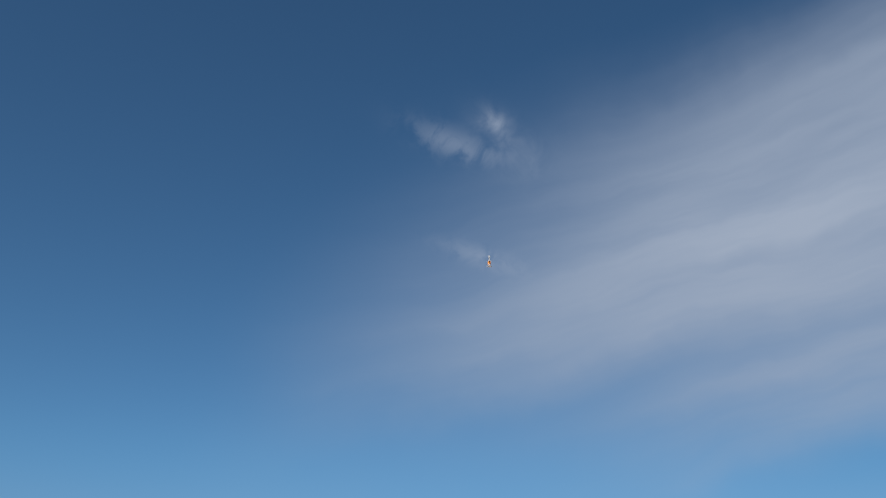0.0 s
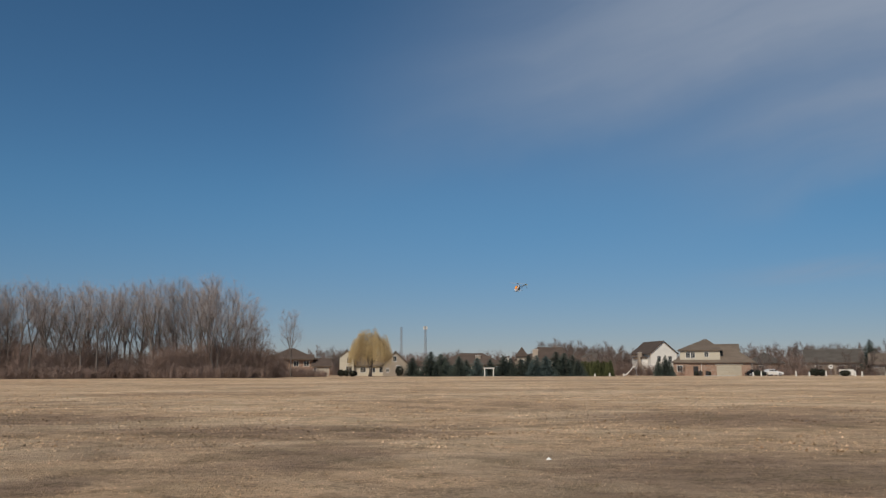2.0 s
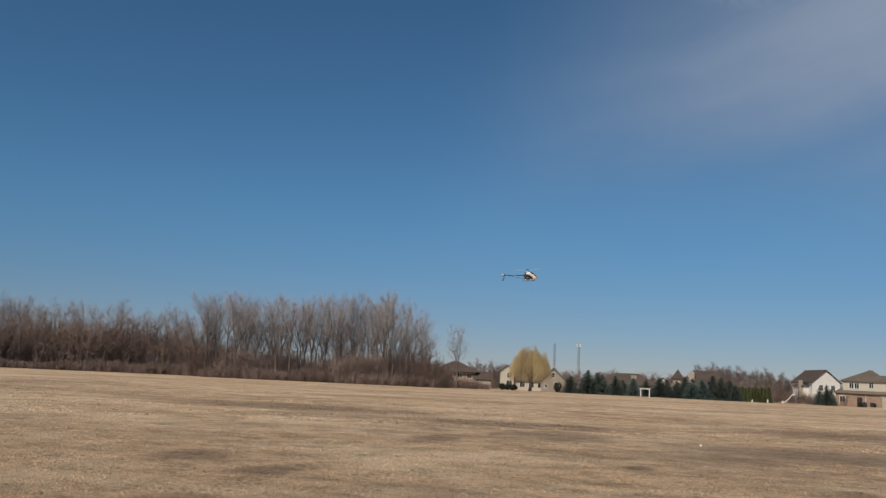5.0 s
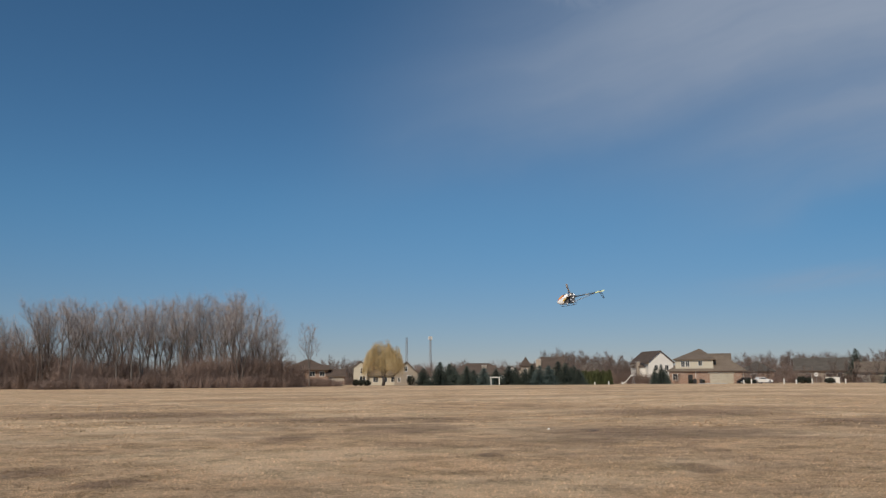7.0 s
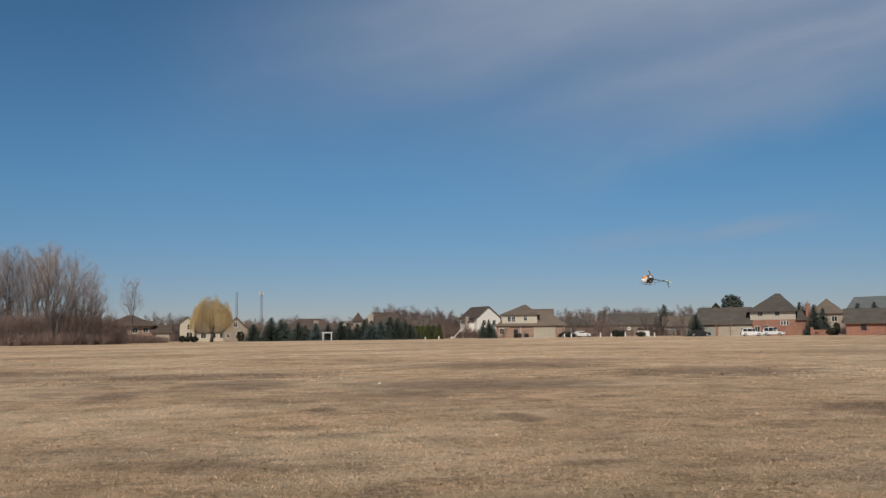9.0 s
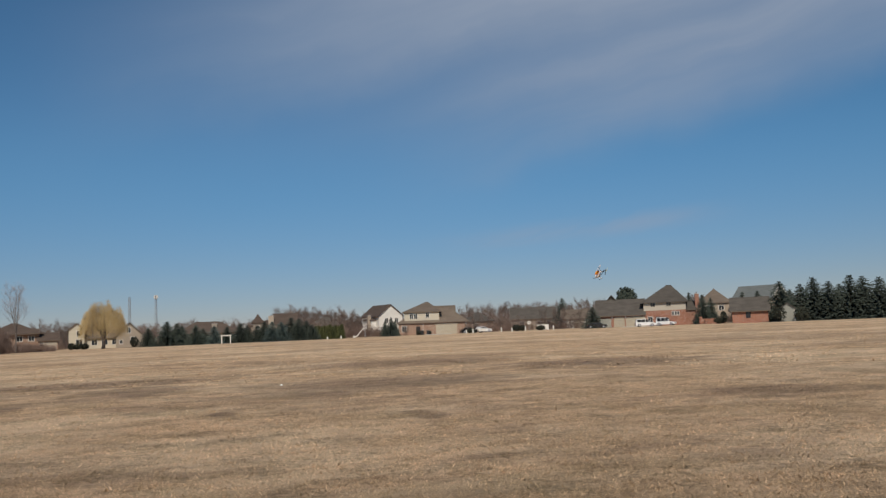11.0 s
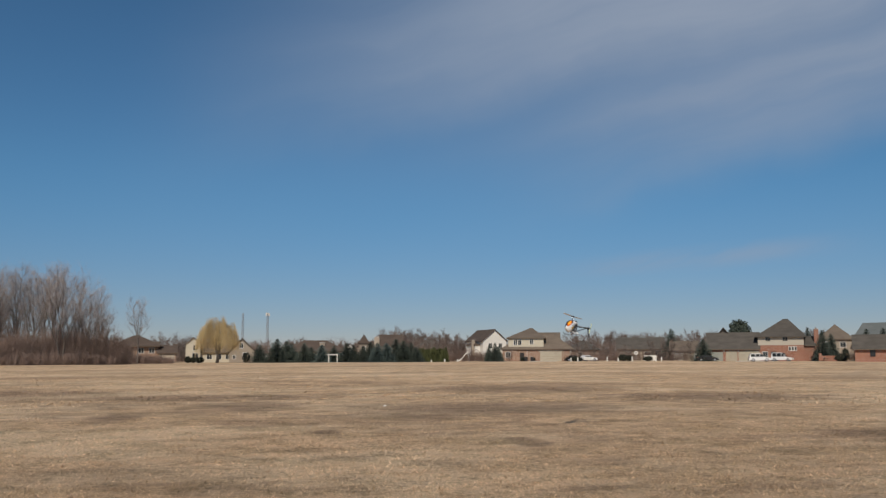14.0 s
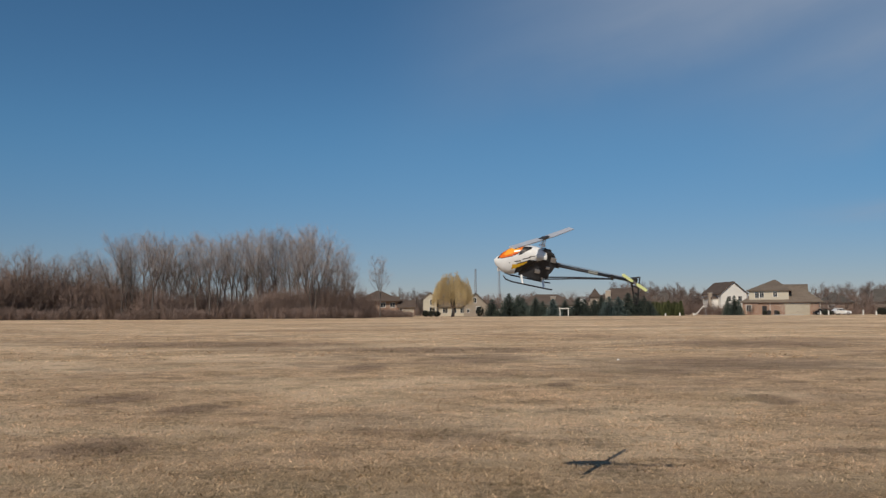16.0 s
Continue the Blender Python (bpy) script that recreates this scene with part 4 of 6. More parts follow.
def hip(parent, x0, x1, y0, y1, z, rise, mat, over=0.5, ridge=None):
    """A hip roof; ridge gives its two x ends."""
    a, b, c, d = x0 - over, x1 + over, y0 - over, y1 + over
    half = (d - c) / 2
    r0, r1 = ridge or (min(a + half, (a + b) / 2 - 0.05), max(b - half, (a + b) / 2 + 0.05))
    ym, s = (c + d) / 2, Soup()
    s.put([(a, c, z), (b, c, z), (b, d, z), (a, d, z), (a, c, z - 0.18), (b, c, z - 0.18), (b, d, z - 0.18), (a, d, z - 0.18), (r0, ym, z + rise), (r1, ym, z + rise)],
          [(0, 1, 9, 8), (1, 2, 9), (2, 3, 8, 9), (3, 0, 8), (4, 5, 1, 0), (5, 6, 2, 1), (6, 7, 3, 2), (7, 4, 0, 3), (7, 6, 5, 4)])
    roof = part("roof", s, M[mat], parent)
    part("ridge_cap", Soup().tube([(r0, ym, z + rise), (r1, ym, z + rise)], [0.09, 0.09], 6), M[mat], roof)
    return roof


def chimney(parent, x, y, w, d, h, mat, z0=-0.2):
    ob = part("chimney", Soup().box(x - w / 2, y - d / 2, z0, x + w / 2, y + d / 2, h), M[mat], parent)
    part("cap", Soup().box(x - w / 2 - 0.08, y - d / 2 - 0.08, h, x + w / 2 + 0.08, y + d / 2 + 0.08, h + 0.12), M["concrete"], ob)
    part("flue", Soup().tube([(x, y, h + 0.12), (x, y, h + 0.45)], [0.14, 0.13], 8), M["brickbrown"], ob)
    return ob


def downpipe(parent, x, y, h):
    part("downpipe", Soup().tube([(x, y, 0.05), (x, y, h - 0.3), (x, y + 0.2, h)], [0.05] * 3, 6), M["white"], parent)


def house_brick_hip():
    """Two-storey tan brick house with a front garage wing and a many-hipped taupe roof."""
    o = thing("house", "tan brick two-storey house with taupe hip roofs and a double garage", "house", facing(12.3, 213) @ Matrix.Diagonal((1.17, 1, 1.03, 1)))
    block(o, -7.2, 7.3, 0, 8, 2.95, "bricktan")
    hip(o, -7.2, 7.3, 0, 8, 2.95, 3.6, "rooftaupe", 0.5, (-2.0, 3.6))
    block(o, -5.9, 1.5, 0.12, 8.5, 5.6, "cream", 2.6)
    hip(o, -5.9, 1.6, 0.12, 9.5, 5.6, 2.35, "rooftaupe", 0.45, (-1.5, -0.7))
    gable(o, 0.2, 5.0, 4.6, 9.5, 5.2, 1.6, "rooftaupe", "x", 0.2, "cream")
    block(o, 0.2, 5.0, 4.6, 9.5, 5.2, "cream", 2.6)
    garage_door(o, 3.0, 4.5, 2.25, 0, "door")
    part("lintel", Soup().box(0.5, -0.06, 2.3, 5.5, 0.02, 2.55), M["cream"], o)
    for x in (-4.4, -3.5):
        window(o, x, 3.9, 0.7, 1.2, 0.12)
    window(o, -1.0, 4.1, 0.7, 1.1, 0.12)
    window(o, -5.2, 1.0, 1.2, 1.2, 0)
    s = Soup().box(-3.5, -0.05, 0, -2.6, 0.02, 2.05)
    part("door", s, M["black"], o, "dark entrance door")
    for x in (-2.2, -1.0):
        part("bin", Soup().box(x - 0.3, -1.0, 0, x + 0.3, -0.4, 1.05, bevel=0.06), M["black"], o, "dark wheeled bin")
    part("porch", Soup().box(-6.9, -0.35, 0.0, -4.2, -0.003, 2.5), M["bricktan"], o)
    window(o, -6.0, 0.9, 0.9, 1.3, -0.35)
    downpipe(o, 7.15, -0.08, 2.9)
    downpipe(o, -2.0, -0.08, 2.9)


def house_white_gable():
    o = thing("house", "white-sided two-storey house with a dark brown gable roof", "house", facing(9.55, 236, 24))
    block(o, -3.6, 3.4, 0, 12, 5.5, "white")
    gable(o, -3.6, 3.4, 0, 12, 5.5, 2.9, "roofbrown", "y", 0.4, "white")
    block(o, -5.0, -3.6, 2, 8, 4.4, "white")
    hip(o, -5.0, -3.6, 2, 8, 4.4, 0.8, "roofbrown", 0.3)
    chimney(o, -5.3, 3.0, 0.9, 0.8, 5.6, "stucco")
    window(o, -1.4, 3.4, 0.9, 1.3, 0)
    window(o, 1.6, 3.4, 0.9, 1.3, 0)
    window(o, 0.2, 0.9, 1.6, 1.3, 0)


def house_red_brick():
    """The wide brick house: garage wing with arched doors, and a two-storey part with a steep hip."""
    o = thing("house", "wide red brick and cream house with grey roofs, arched garage doors", "house", facing(26.1, 206))
    block(o, -10.4, 0.6, 0, 9, 2.9, "brickred")
    gable(o, -10.4, 0.6, 0, 9, 2.9, 3.5, "roofgrey", "x", 0.45, "beige")
    garage_door(o, -8.4, 2.7, 2.1, 0, "greydoor")
    garage_door(o, -5.2, 2.5, 2.0, 0, "door", True)
    garage_door(o, -1.4, 4.6, 2.0, 0, "door", True)
    block(o, 0.6, 10.1, 0.6, 10, 3.55, "brickred")
    block(o, 0.55, 10.15, 0.55, 10.05, 5.5, "beige", 3.55)
    hip(o, 0.5, 10.2, 0.5, 10.1, 5.5, 4.0, "roofgrey", 0.6, (6.1, 7.3))
    gable(o, -9.6, -4.2, 4.6, 13.0, 4.4, 3.2, "roofgrey", "y", 0.5, "roofgrey")
    block(o, -9.4, -4.4, 4.7, 13.0, 4.4, "beige", 2.0)
    for x in (2.7, 6.3):
        window(o, x, 4.5, 1.0, 0.9, 0.55, "beige")
    for x in (7.2, 7.8, 8.4):
        window(o, x, 2.35, 0.4, 0.8, 0.6, "white", 0)
    part("door", Soup().box(3.2, 0.52, 0.0, 4.3, 0.62, 2.1), M["glass"], o, "dark glazed garden door")
    window(o, 2.0, 0.9, 1.0, 1.2, 0.6)
    block(o, 10.15, 12.4, 2.5, 8, 3.5, "brickred")
    gable(o, 10.15, 12.4, 2.5, 8, 3.5, 1.9, "roofgrey", "x", 0.3, "beige")
    chimney(o, 12.9, 3.5, 0.95, 1.2, 7.1, "brickred")
    for x in (-6.8, -3.7):
        ob = part("wall_lamp", Soup().box(x - 0.12, -0.18, 2.15, x + 0.12, -0.003, 2.5, bevel=0.03), M["white"], o, "pale wall lantern")
    downpipe(o, 0.5, -0.1, 2.8)


def house_small_brick():
    o = thing("garage_building", "single-storey red brick building with a grey gable roof", "house", facing(32.8, 190))
    block(o, -3.6, 3.5, 0, 6, 2.75, "brickred")
    gable(o, -3.6, 3.5, 0, 6, 2.75, 2.5, "roofgrey", "x", 0.5, "brickred")
    window(o, -0.4, 1.1, 0.8, 1.2, 0, "black")
    q = thing("house", "house with a grey-green gable roof and white gable trim", "house", facing(33.1, 226, -26))
    block(q, -5.4, 4.4, 0, 8, 5.9, "stucco")
    gable(q, -5.4, 4.4, 0, 8, 5.9, 2.9, "roofgreen", "x", 0.5, "white")
    s = Soup()
    for a, b in (((-0.5, 5.6), (4.0, 8.85)), ((4.0, 8.85), (8.5, 5.6))):
        s.slab([a, b, (b[0], b[1] + 0.4), (a[0], a[1] + 0.4)], 4.91, 5.05, m=Matrix(((0, 1, 0, 0), (1, 0, 0, 0), (0, 0, 1, 0), (0, 0, 0, 1))))
    part("bargeboard", s, M["white"], q, "wide white bargeboard")
    window(q, -3, 3.6, 1.2, 1.2, 0)
    window(q, 1, 3.6, 1.2, 1.2, 0)
    window(q, -4.6, 1.0, 0.9, 1.9, 0)
    r = thing("house", "tan house with a tall grey-brown hip roof", "house", facing(30.65, 231))
    block(r, -3.6, 4.0, 0, 8, 5.2, "stucco")
    hip(r, -3.6, 4.0, 0, 8, 5.2, 3.7, "rooftaupe", 0.5)
    window(r, -1.5, 3.2, 1.2, 1.2, 0)
    window(r, 1.8, 3.2, 1.2, 1.2, 0)
    w = thing("garden_wall", "low red brick garden wall with end piers", "wall", facing(30.5, 202))
    part("wall", Soup().box(-2.2, 0, -0.1, 2.2, 0.3, 1.2), M["brickred"], w)
    for x in (-2.5, 2.5):
        part("pier", Soup().box(x - 0.3, -0.05, -0.1, x + 0.3, 0.35, 1.7), M["brickred"], w)
    p = thing("shed", "small grey-green garden shed with a sloping roof", "shed", facing(34.95, 189))
    block(p, -1.2, 1.5, 0, 3, 2.6, "greydoor")
    gable(p, -1.2, 1.5, 0, 3, 2.6, 1.1, "roofgrey", "y", 0.25, "greydoor")
    part("door", Soup().box(-0.4, -0.05, 0.05, 0.8, 0.02, 2.0), M["greydoor"], p)
    part("corner_trim", Soup().box(1.4, -0.06, 0, 1.52, 0.02, 2.6), M["white"], p)


def house_left_group():
    o = thing("house", "brown brick house with a brown roof and a lower garage wing", "house", facing(-13.45, 212) @ Matrix.Diagonal((1.12, 1, 1, 1)))
    block(o, -5.2, 4.2, 2, 10, 4.0, "brickbrown")
    hip(o, -5.2, 4.2, 2, 10, 4.0, 2.4, "roofbrown", 0.6)
    block(o, -1.0, 3.9, 1.4, 2.0, 4.0, "bricktan")
    gable(o, -1.0, 3.9, 0.8, 4.5, 3.9, 0.9, "roofbrown", "x", 0.3, "bricktan")
    block(o, 3.9, 7.4, 0, 7, 2.3, "bricktan")
    gable(o, 3.9, 7.4, 0, 7, 2.3, 1.6, "roofbrown", "x", 0.4, "bricktan")
    garage_door(o, 6.0, 2.5, 2.0, 0, "beige")
    window(o, 4.4, 0.9, 0.5, 1.1, 0)
    for x in (-3.6, 0.5, 2.6):
        window(o, x, 2.3, 1.0, 1.1, 2.0 if x < -1 else 1.4)
    part("deck", Soup().box(-3.5, 0.2, 0.9, 1.5, 1.397, 1.1), M["white"], o, "pale raised deck")
    q = thing("house", "cream-sided house with a grey-brown roof and long rear wing", "house", facing(-9.2, 211))
    block(q, -5.2, -1.9, 0, 8, 4.4, "cream")
    gable(q, -5.2, -1.9, 0, 8, 4.4, 1.4, "rooftaupe", "y", 0.3, "cream")
    window(q, -3.0, 2.9, 1.0, 1.2, 0)
    window(q, -3.0, 0.5, 1.3, 1.7, 0, "white")
    block(q, -1.9, 6.0, 1.5, 8, 2.5, "cream")
    gable(q, -1.9, 6.0, 1.5, 8, 2.5, 2.3, "rooftaupe", "x", 0.4, "cream")
    for x in (0.2, 2.4, 4.6):
        window(q, x, 0.8, 1.2, 1.2, 1.5)
    r = thing("house", "tan house end with a steep gable and small windows", "house", facing(-7.1, 207))
    block(r, -2.9, 2.9, 0, 9, 2.6, "stucco")
    gable(r, -2.9, 2.9, 0, 9, 2.6, 2.9, "rooftaupe", "y", 0.35, "stucco")
    window(r, -0.2, 3.3, 0.8, 1.2, 0)
    window(r, 0.6, 1.2, 0.8, 1.1, 0)
    window(r, -1.8, 0.9, 0.6, 0.8, 0)


def house_middle_group():
    o = thing("house", "low tan house with a broad dark brown hip roof", "house", facing(-2.25, 216))
    block(o, -7.4, 7.0, 0, 9, 2.6, "stucco")
    hip(o, -7.4, 7.0, 0, 9, 2.6, 2.7, "roofbrown", 0.6, (-3.5, 2.5))
    chimney(o, 1.2, 2.5, 1.3, 0.9, 4.7, "stucco", 2.2)
    for x in (-5.5, -1.0, 5.5):
        window(o, x, 0.8, 1.3, 1.3, 0)
    q = thing("house", "tan stucco house with a pointed brown turret roof and chimneys", "house", facing(1.9, 246))
    block(q, -6.6, 6.4, 0, 9, 4.0, "stucco")
    hip(q, -6.6, 2.0, 0, 9, 4.0, 1.8, "roofbrown", 0.4)
    block(q, -6.0, -3.3, -1.2, 2.0, 5.0, "stucco")
    hip(q, -6.0, -3.3, -1.2, 2.0, 5.0, 2.5, "roofbrown", 0.4)
    block(q, -0.2, 6.0, -0.6, 8.0, 4.4, "stucco")
    gable(q, -0.2, 6.0, -0.6, 8.0, 4.4, 2.9, "roofbrown", "x", 0.4, "stucco")
    chimney(q, -1.0, -0.4, 1.5, 0.9, 6.7, "stucco")
    chimney(q, 4.6, 4.5, 0.5, 0.5, 7.7, "brickbrown", 6.0)
    window(q, -4.7, 2.8, 0.9, 1.3, -1.2)
    window(q, 2.4, 2.5, 1.3, 1.3, -0.6)
    w = thing("house", "small white gable building behind the conifers", "house", facing(-0.1, 238))
    block(w, -1.5, 1.5, 0, 4, 3.0, "cream")
    gable(w, -1.5, 1.5, 0, 4, 3.0, 1.7, "roofbrown", "y", 0.3, "white")
    window(w, 0, 1.5, 0.9, 1.2, 0)
    g = thing("house", "distant house with a plain grey roof", "house", facing(19.0, 242))
    block(g, -6.0, 6.2, 0, 8, 3.2, "stucco")
    gable(g, -6.0, 6.2, 0, 8, 3.2, 2.9, "roofgrey", "x", 0.5, "stucco")
    window(g, -3, 1.0, 1.4, 1.3, 0)
    window(g, 2, 1.0, 1.4, 1.3, 0)
    window(g, 4.6, 0.9, 1.2, 1.5, 0)
    h = thing("house", "pale siding house with a brown roof behind yard trees", "house", facing(21.8, 234))
    block(h, -3.4, 3.2, 0, 8, 2.6, "white")
    gable(h, -3.4, 3.2, 0, 8, 2.6, 2.3, "rooftaupe", "x", 0.5, "white")
    garage_door(h, 0.9, 2.6, 2.1, 0, "cream")
    k = thing("house", "brick house half hidden by yard trees", "house", facing(15.4, 240))
    block(k, -4.5, 4.0, 0, 8, 3.0, "brickbrown")
    hip(k, -4.5, 4.0, 0, 8, 3.0, 2.5, "roofgrey", 0.5)
    window(k, -1, 1.0, 1.3, 1.3, 0)
    z = thing("house", "tan house with a dark roof beyond the wood", "house", facing(5.2, 262))
    block(z, -5, 5, 0, 8, 3.6, "brickbrown")
    hip(z, -5, 5, 0, 8, 3.6, 2.6, "roofgrey", 0.5)


# ---- yard things ----


def make_yard():
    o = thing("pergola", "white painted garden pergola on square posts", "pergola", facing(-1.22, 194) @ Matrix.Scale(0.84, 4))
    for x in (-1.1, 1.1):
        for y in (0, 1.4):
            part("post", Soup().box(x - 0.11, y - 0.11, -0.05, x + 0.11, y + 0.11, 1.95), M["white"], o)
    part("beam", Soup().box(-1.4, -0.22, 1.95, 1.4, 1.62, 2.2), M["white"], o)
    for k in range(7):
        part("rafter", Soup().box(-1.3 + k * 0.42, -0.4, 2.203, -1.24 + k * 0.42, 1.8, 2.33), M["white"], o)
    s = thing("playground_slide", "white curved plastic playground slide on the grass", "slide", facing(7.5, 200) @ Matrix.Scale(1.2, 4))
    path = [(-1.25, 0.12), (-0.9, 0.16), (-0.45, 0.55), (0.0, 1.1), (0.35, 1.55), (0.75, 1.6)]
    ch = Soup()
    for y0, y1, up in ((-0.3, -0.24, 0.22), (0.24, 0.3, 0.22), (-0.24, 0.24, 0.06)):
        ch.slab(path + [(x, z + up) for x, z in reversed(path)], y0, y1)
    part("chute", ch, M["white"], s)
    for y in (-0.28, 0.28):
        part("leg", Soup().tube([(0.72, y, 1.6), (1.05, y, -0.03)], [0.05, 0.05], 6), M["steel"], s)
    for k in range(5):
        x = 0.77 + 0.28 * (1 - (k + 0.5) / 5)
        part("rung", Soup().tube([(x, -0.28, 0.3 * (k + 0.5)), (x, 0.28, 0.3 * (k + 0.5))], [0.025, 0.025], 5), M["steel"], s)
    # round white sign on a post
    g = thing("sign", "round white sign on a thin post", "sign", facing(18.75, 202))
    part("post", Soup().tube([(0, 0, -0.1), (0, 0, 2.0)], [0.04, 0.04], 6), M["steel"], g)
    disc = [(0.42 * math.cos(a), 1.95 + 0.42 * math.sin(a)) for a in np.linspace(0, 2 * math.pi, 16, endpoint=False)]
    part("face", Soup().slab(disc, -0.07, -0.042), M["white"], g)
    part("mark", Soup().box(-0.22, -0.078, 1.85, 0.22, -0.072, 2.05), M["cardark"], g, "dark unreadable bar")
    for k, (az, d, h) in enumerate(((15.0, 203, .9), (16.9, 204, 1.0), (17.6, 202, .8), (18.5, 204, 1.0), (20.0, 203, 1.0), (20.35, 203, .9), (5.3, 197, .45), (6.2, 197, .6), (14.55, 204, .8), (7.05, 202, .5), (-5.55, 200, 1.7), (-2.2, 205, 1.7), (-4.0, 206, 1.5))):
        p = thing("post", "short white painted wooden post in the grass", "post", facing(az, d), "white posts")
        part("shaft", Soup().box(-0.14, -0.14, -0.1, 0.14, 0.14, h, bevel=0.02), M["white"], p)
        part("cap", Soup().put([(-0.17, -0.17, h), (0.17, -0.17, h), (0.17, 0.17, h), (-0.17, 0.17, h), (0, 0, h + 0.12)], [(3, 2, 1, 0), (0, 1, 4), (1, 2, 4), (2, 3, 4), (3, 0, 4)]), M["white"], p)
    f = thing("fence", "white panel fence along a yard", "fence", facing(20.05, 221))
    for k in range(3):
        part("panel", Soup().box(-3.0 + k * 1.0, 0, 0.05, -2.05 + k * 1.0, 0.06, 1.35), M["white"], f)
        part("post", Soup().box(-3.05 + k * 1.0, -0.04, -0.1, -3.0 + k * 1.0, 0.1, 1.5), M["white"], f)
    # towers far behind
    for az, el, head in ((-7.09, 2.73, 0), (-5.51, 2.79, 1)):
        h = 1.6 + 600 * math.tan(radians(el))
        t = thing("lattice_tower", "tall slender steel lattice tower in the distance", "tower", facing(az, 600, 20), "far lattice towers")
        legs = [(0.75 * math.cos(a), 0.75 * math.sin(a)) for a in (0.3, 2.4, 4.5)]
        for x, y in legs:
            part("leg", Soup().tube([(x * 1.5, y * 1.5, -0.2), (x * 0.8, y * 0.8, h)], [0.15, 0.11], 5), M["steel"], t)
        br = Soup()
        n = 16
        for k in range(n):
            z0, z1 = h * k / n, h * (k + 1) / n
            for i in range(3):
                (x0, y0), (x1, y1) = legs[i], legs[(i + 1) % 3]
                a, b = 1.5 - 0.7 * k / n, 1.5 - 0.7 * (k + 1) / n
                br.tube([(x0 * a, y0 * a, z0), (x1 * b, y1 * b, z1)], [0.06, 0.06], 4, caps=False)
        part("bracing", br, M["steel"], t)
        if head:
            for k in range(6):
                a = k * math.pi / 3
                part("antenna_panel", Soup().box(-0.2, -0.12, h - 2.3, 0.2, 0.12, h - 0.2, m=pose(0, 0, 0, 0, 0, k * 60) @ pose(0, -1.2, 0)), M["white"], t)
            part("stay", Soup().tube([(0.8, 0, h * 0.45), (3.6, 0, 0)], [0.2, 0.25], 5), M["steel"], t)
    lt = thing("litter", "scrap of white litter on the dead grass", "litter", facing(2.23, 27.4) @ Matrix.Scale(0.45, 4))
    q = Soup()
    q.put([(-0.11, -0.05, 0.0), (0.10, -0.07, 0.01), (0.13, 0.06, 0.0), (-0.08, 0.08, 0.01), (-0.02, 0.0, 0.11), (0.06, 0.02, 0.07)], [(0, 1, 4), (1, 5, 4), (1, 2, 5), (2, 3, 5), (3, 4, 5), (3, 0, 4), (0, 3, 2, 1)])
    part("sheet", q, M["white"], lt)


def vehicle(az, d, turn, mat, label, length, width, height, wagon=True):
    o = thing("car", label, "car", facing(az, d, turn), "parked cars")
    L, W, H = length / 2, width / 2, height
    low = 0.28
    side = [(-L, low + 0.1), (-L + 0.1, low), (L - 0.1, low), (L, low + 0.12), (L - 0.02, 0.62), (L - 0.15, 0.80), (L * 0.42, 0.95), (-L + 0.08, 0.98), (-L, 0.85)]
    s = Soup().slab(side, -W, W)
    part("body", s, M[mat], o)
    back = -L + 0.22 if wagon else -L * 0.62
    cab = [(L * 0.44, 0.955), (L * 0.12, H - 0.06), (L * 0.0, H), (back + 0.35, H), (back + 0.1, H - 0.1), (-L + 0.12 if wagon else -L * 0.72, 0.985)]
    part("cabin", Soup().slab(cab, -W + 0.12, W - 0.12), M[mat], o)
    for sgn in (-1, 1):
        y0, y1 = (-W + 0.113, -W + 0.14) if sgn < 0 else (W - 0.14, W - 0.113)
        for a, b in ((0.33, 0.03), (-0.01, -0.40), (-0.44, (back + 0.2) / L)):
            pane = Soup().slab([(L * a, 1.0), (L * a - (0.26 * (a > 0.1)) * L * 0.55, H - 0.12), (L * b, H - 0.12), (L * b, 1.0)], y0, y1)
            part("window", pane, M["glass"], o, "dark side window")
    part("windscreen", Soup().put([(L * 0.425, -W + 0.2, 0.99), (L * 0.425, W - 0.2, 0.99), (L * 0.135, W - 0.25, H - 0.07), (L * 0.135, -W + 0.25, H - 0.07), (L * 0.445, -W + 0.2, 0.99), (L * 0.445, W - 0.2, 0.99), (L * 0.155, W - 0.25, H - 0.07), (L * 0.155, -W + 0.25, H - 0.07)], [(0, 1, 2, 3), (7, 6, 5, 4), (0, 4, 5, 1), (1, 5, 6, 2), (2, 6, 7, 3), (3, 7, 4, 0)]), M["glass"], o)
    for x in (-L * 0.62, L * 0.62):
        for y in (-W - 0.02, W - 0.18):
            w = part("wheel", Soup().tube([(x, y, 0.34), (x, y + 0.2, 0.34)], [0.34, 0.34], 18), M["tyre"], o, "black tyre")
            yy = y - 0.012 if y < 0 else y + 0.2
            part("rim", Soup().tube([(x, yy, 0.34), (x, yy + 0.012, 0.34)], [0.21, 0.21], 14), M["alloy"], w)
    part("headlight", Soup().box(L - 0.2, -W - 0.012, 0.62, L - 0.04, -W + 0.25, 0.74), M["alloy"], o)
    part("tail_light", Soup().box(-L - 0.012, -W - 0.012, 0.72, -L + 0.12, -W + 0.2, 0.92), M["brickred"], o, "red tail light")
    part("bumper", Soup().box(-L - 0.04, -W + 0.05, low + 0.08, -L + 0.1, W - 0.05, low + 0.3, bevel=0.03), M["tyre"], o)


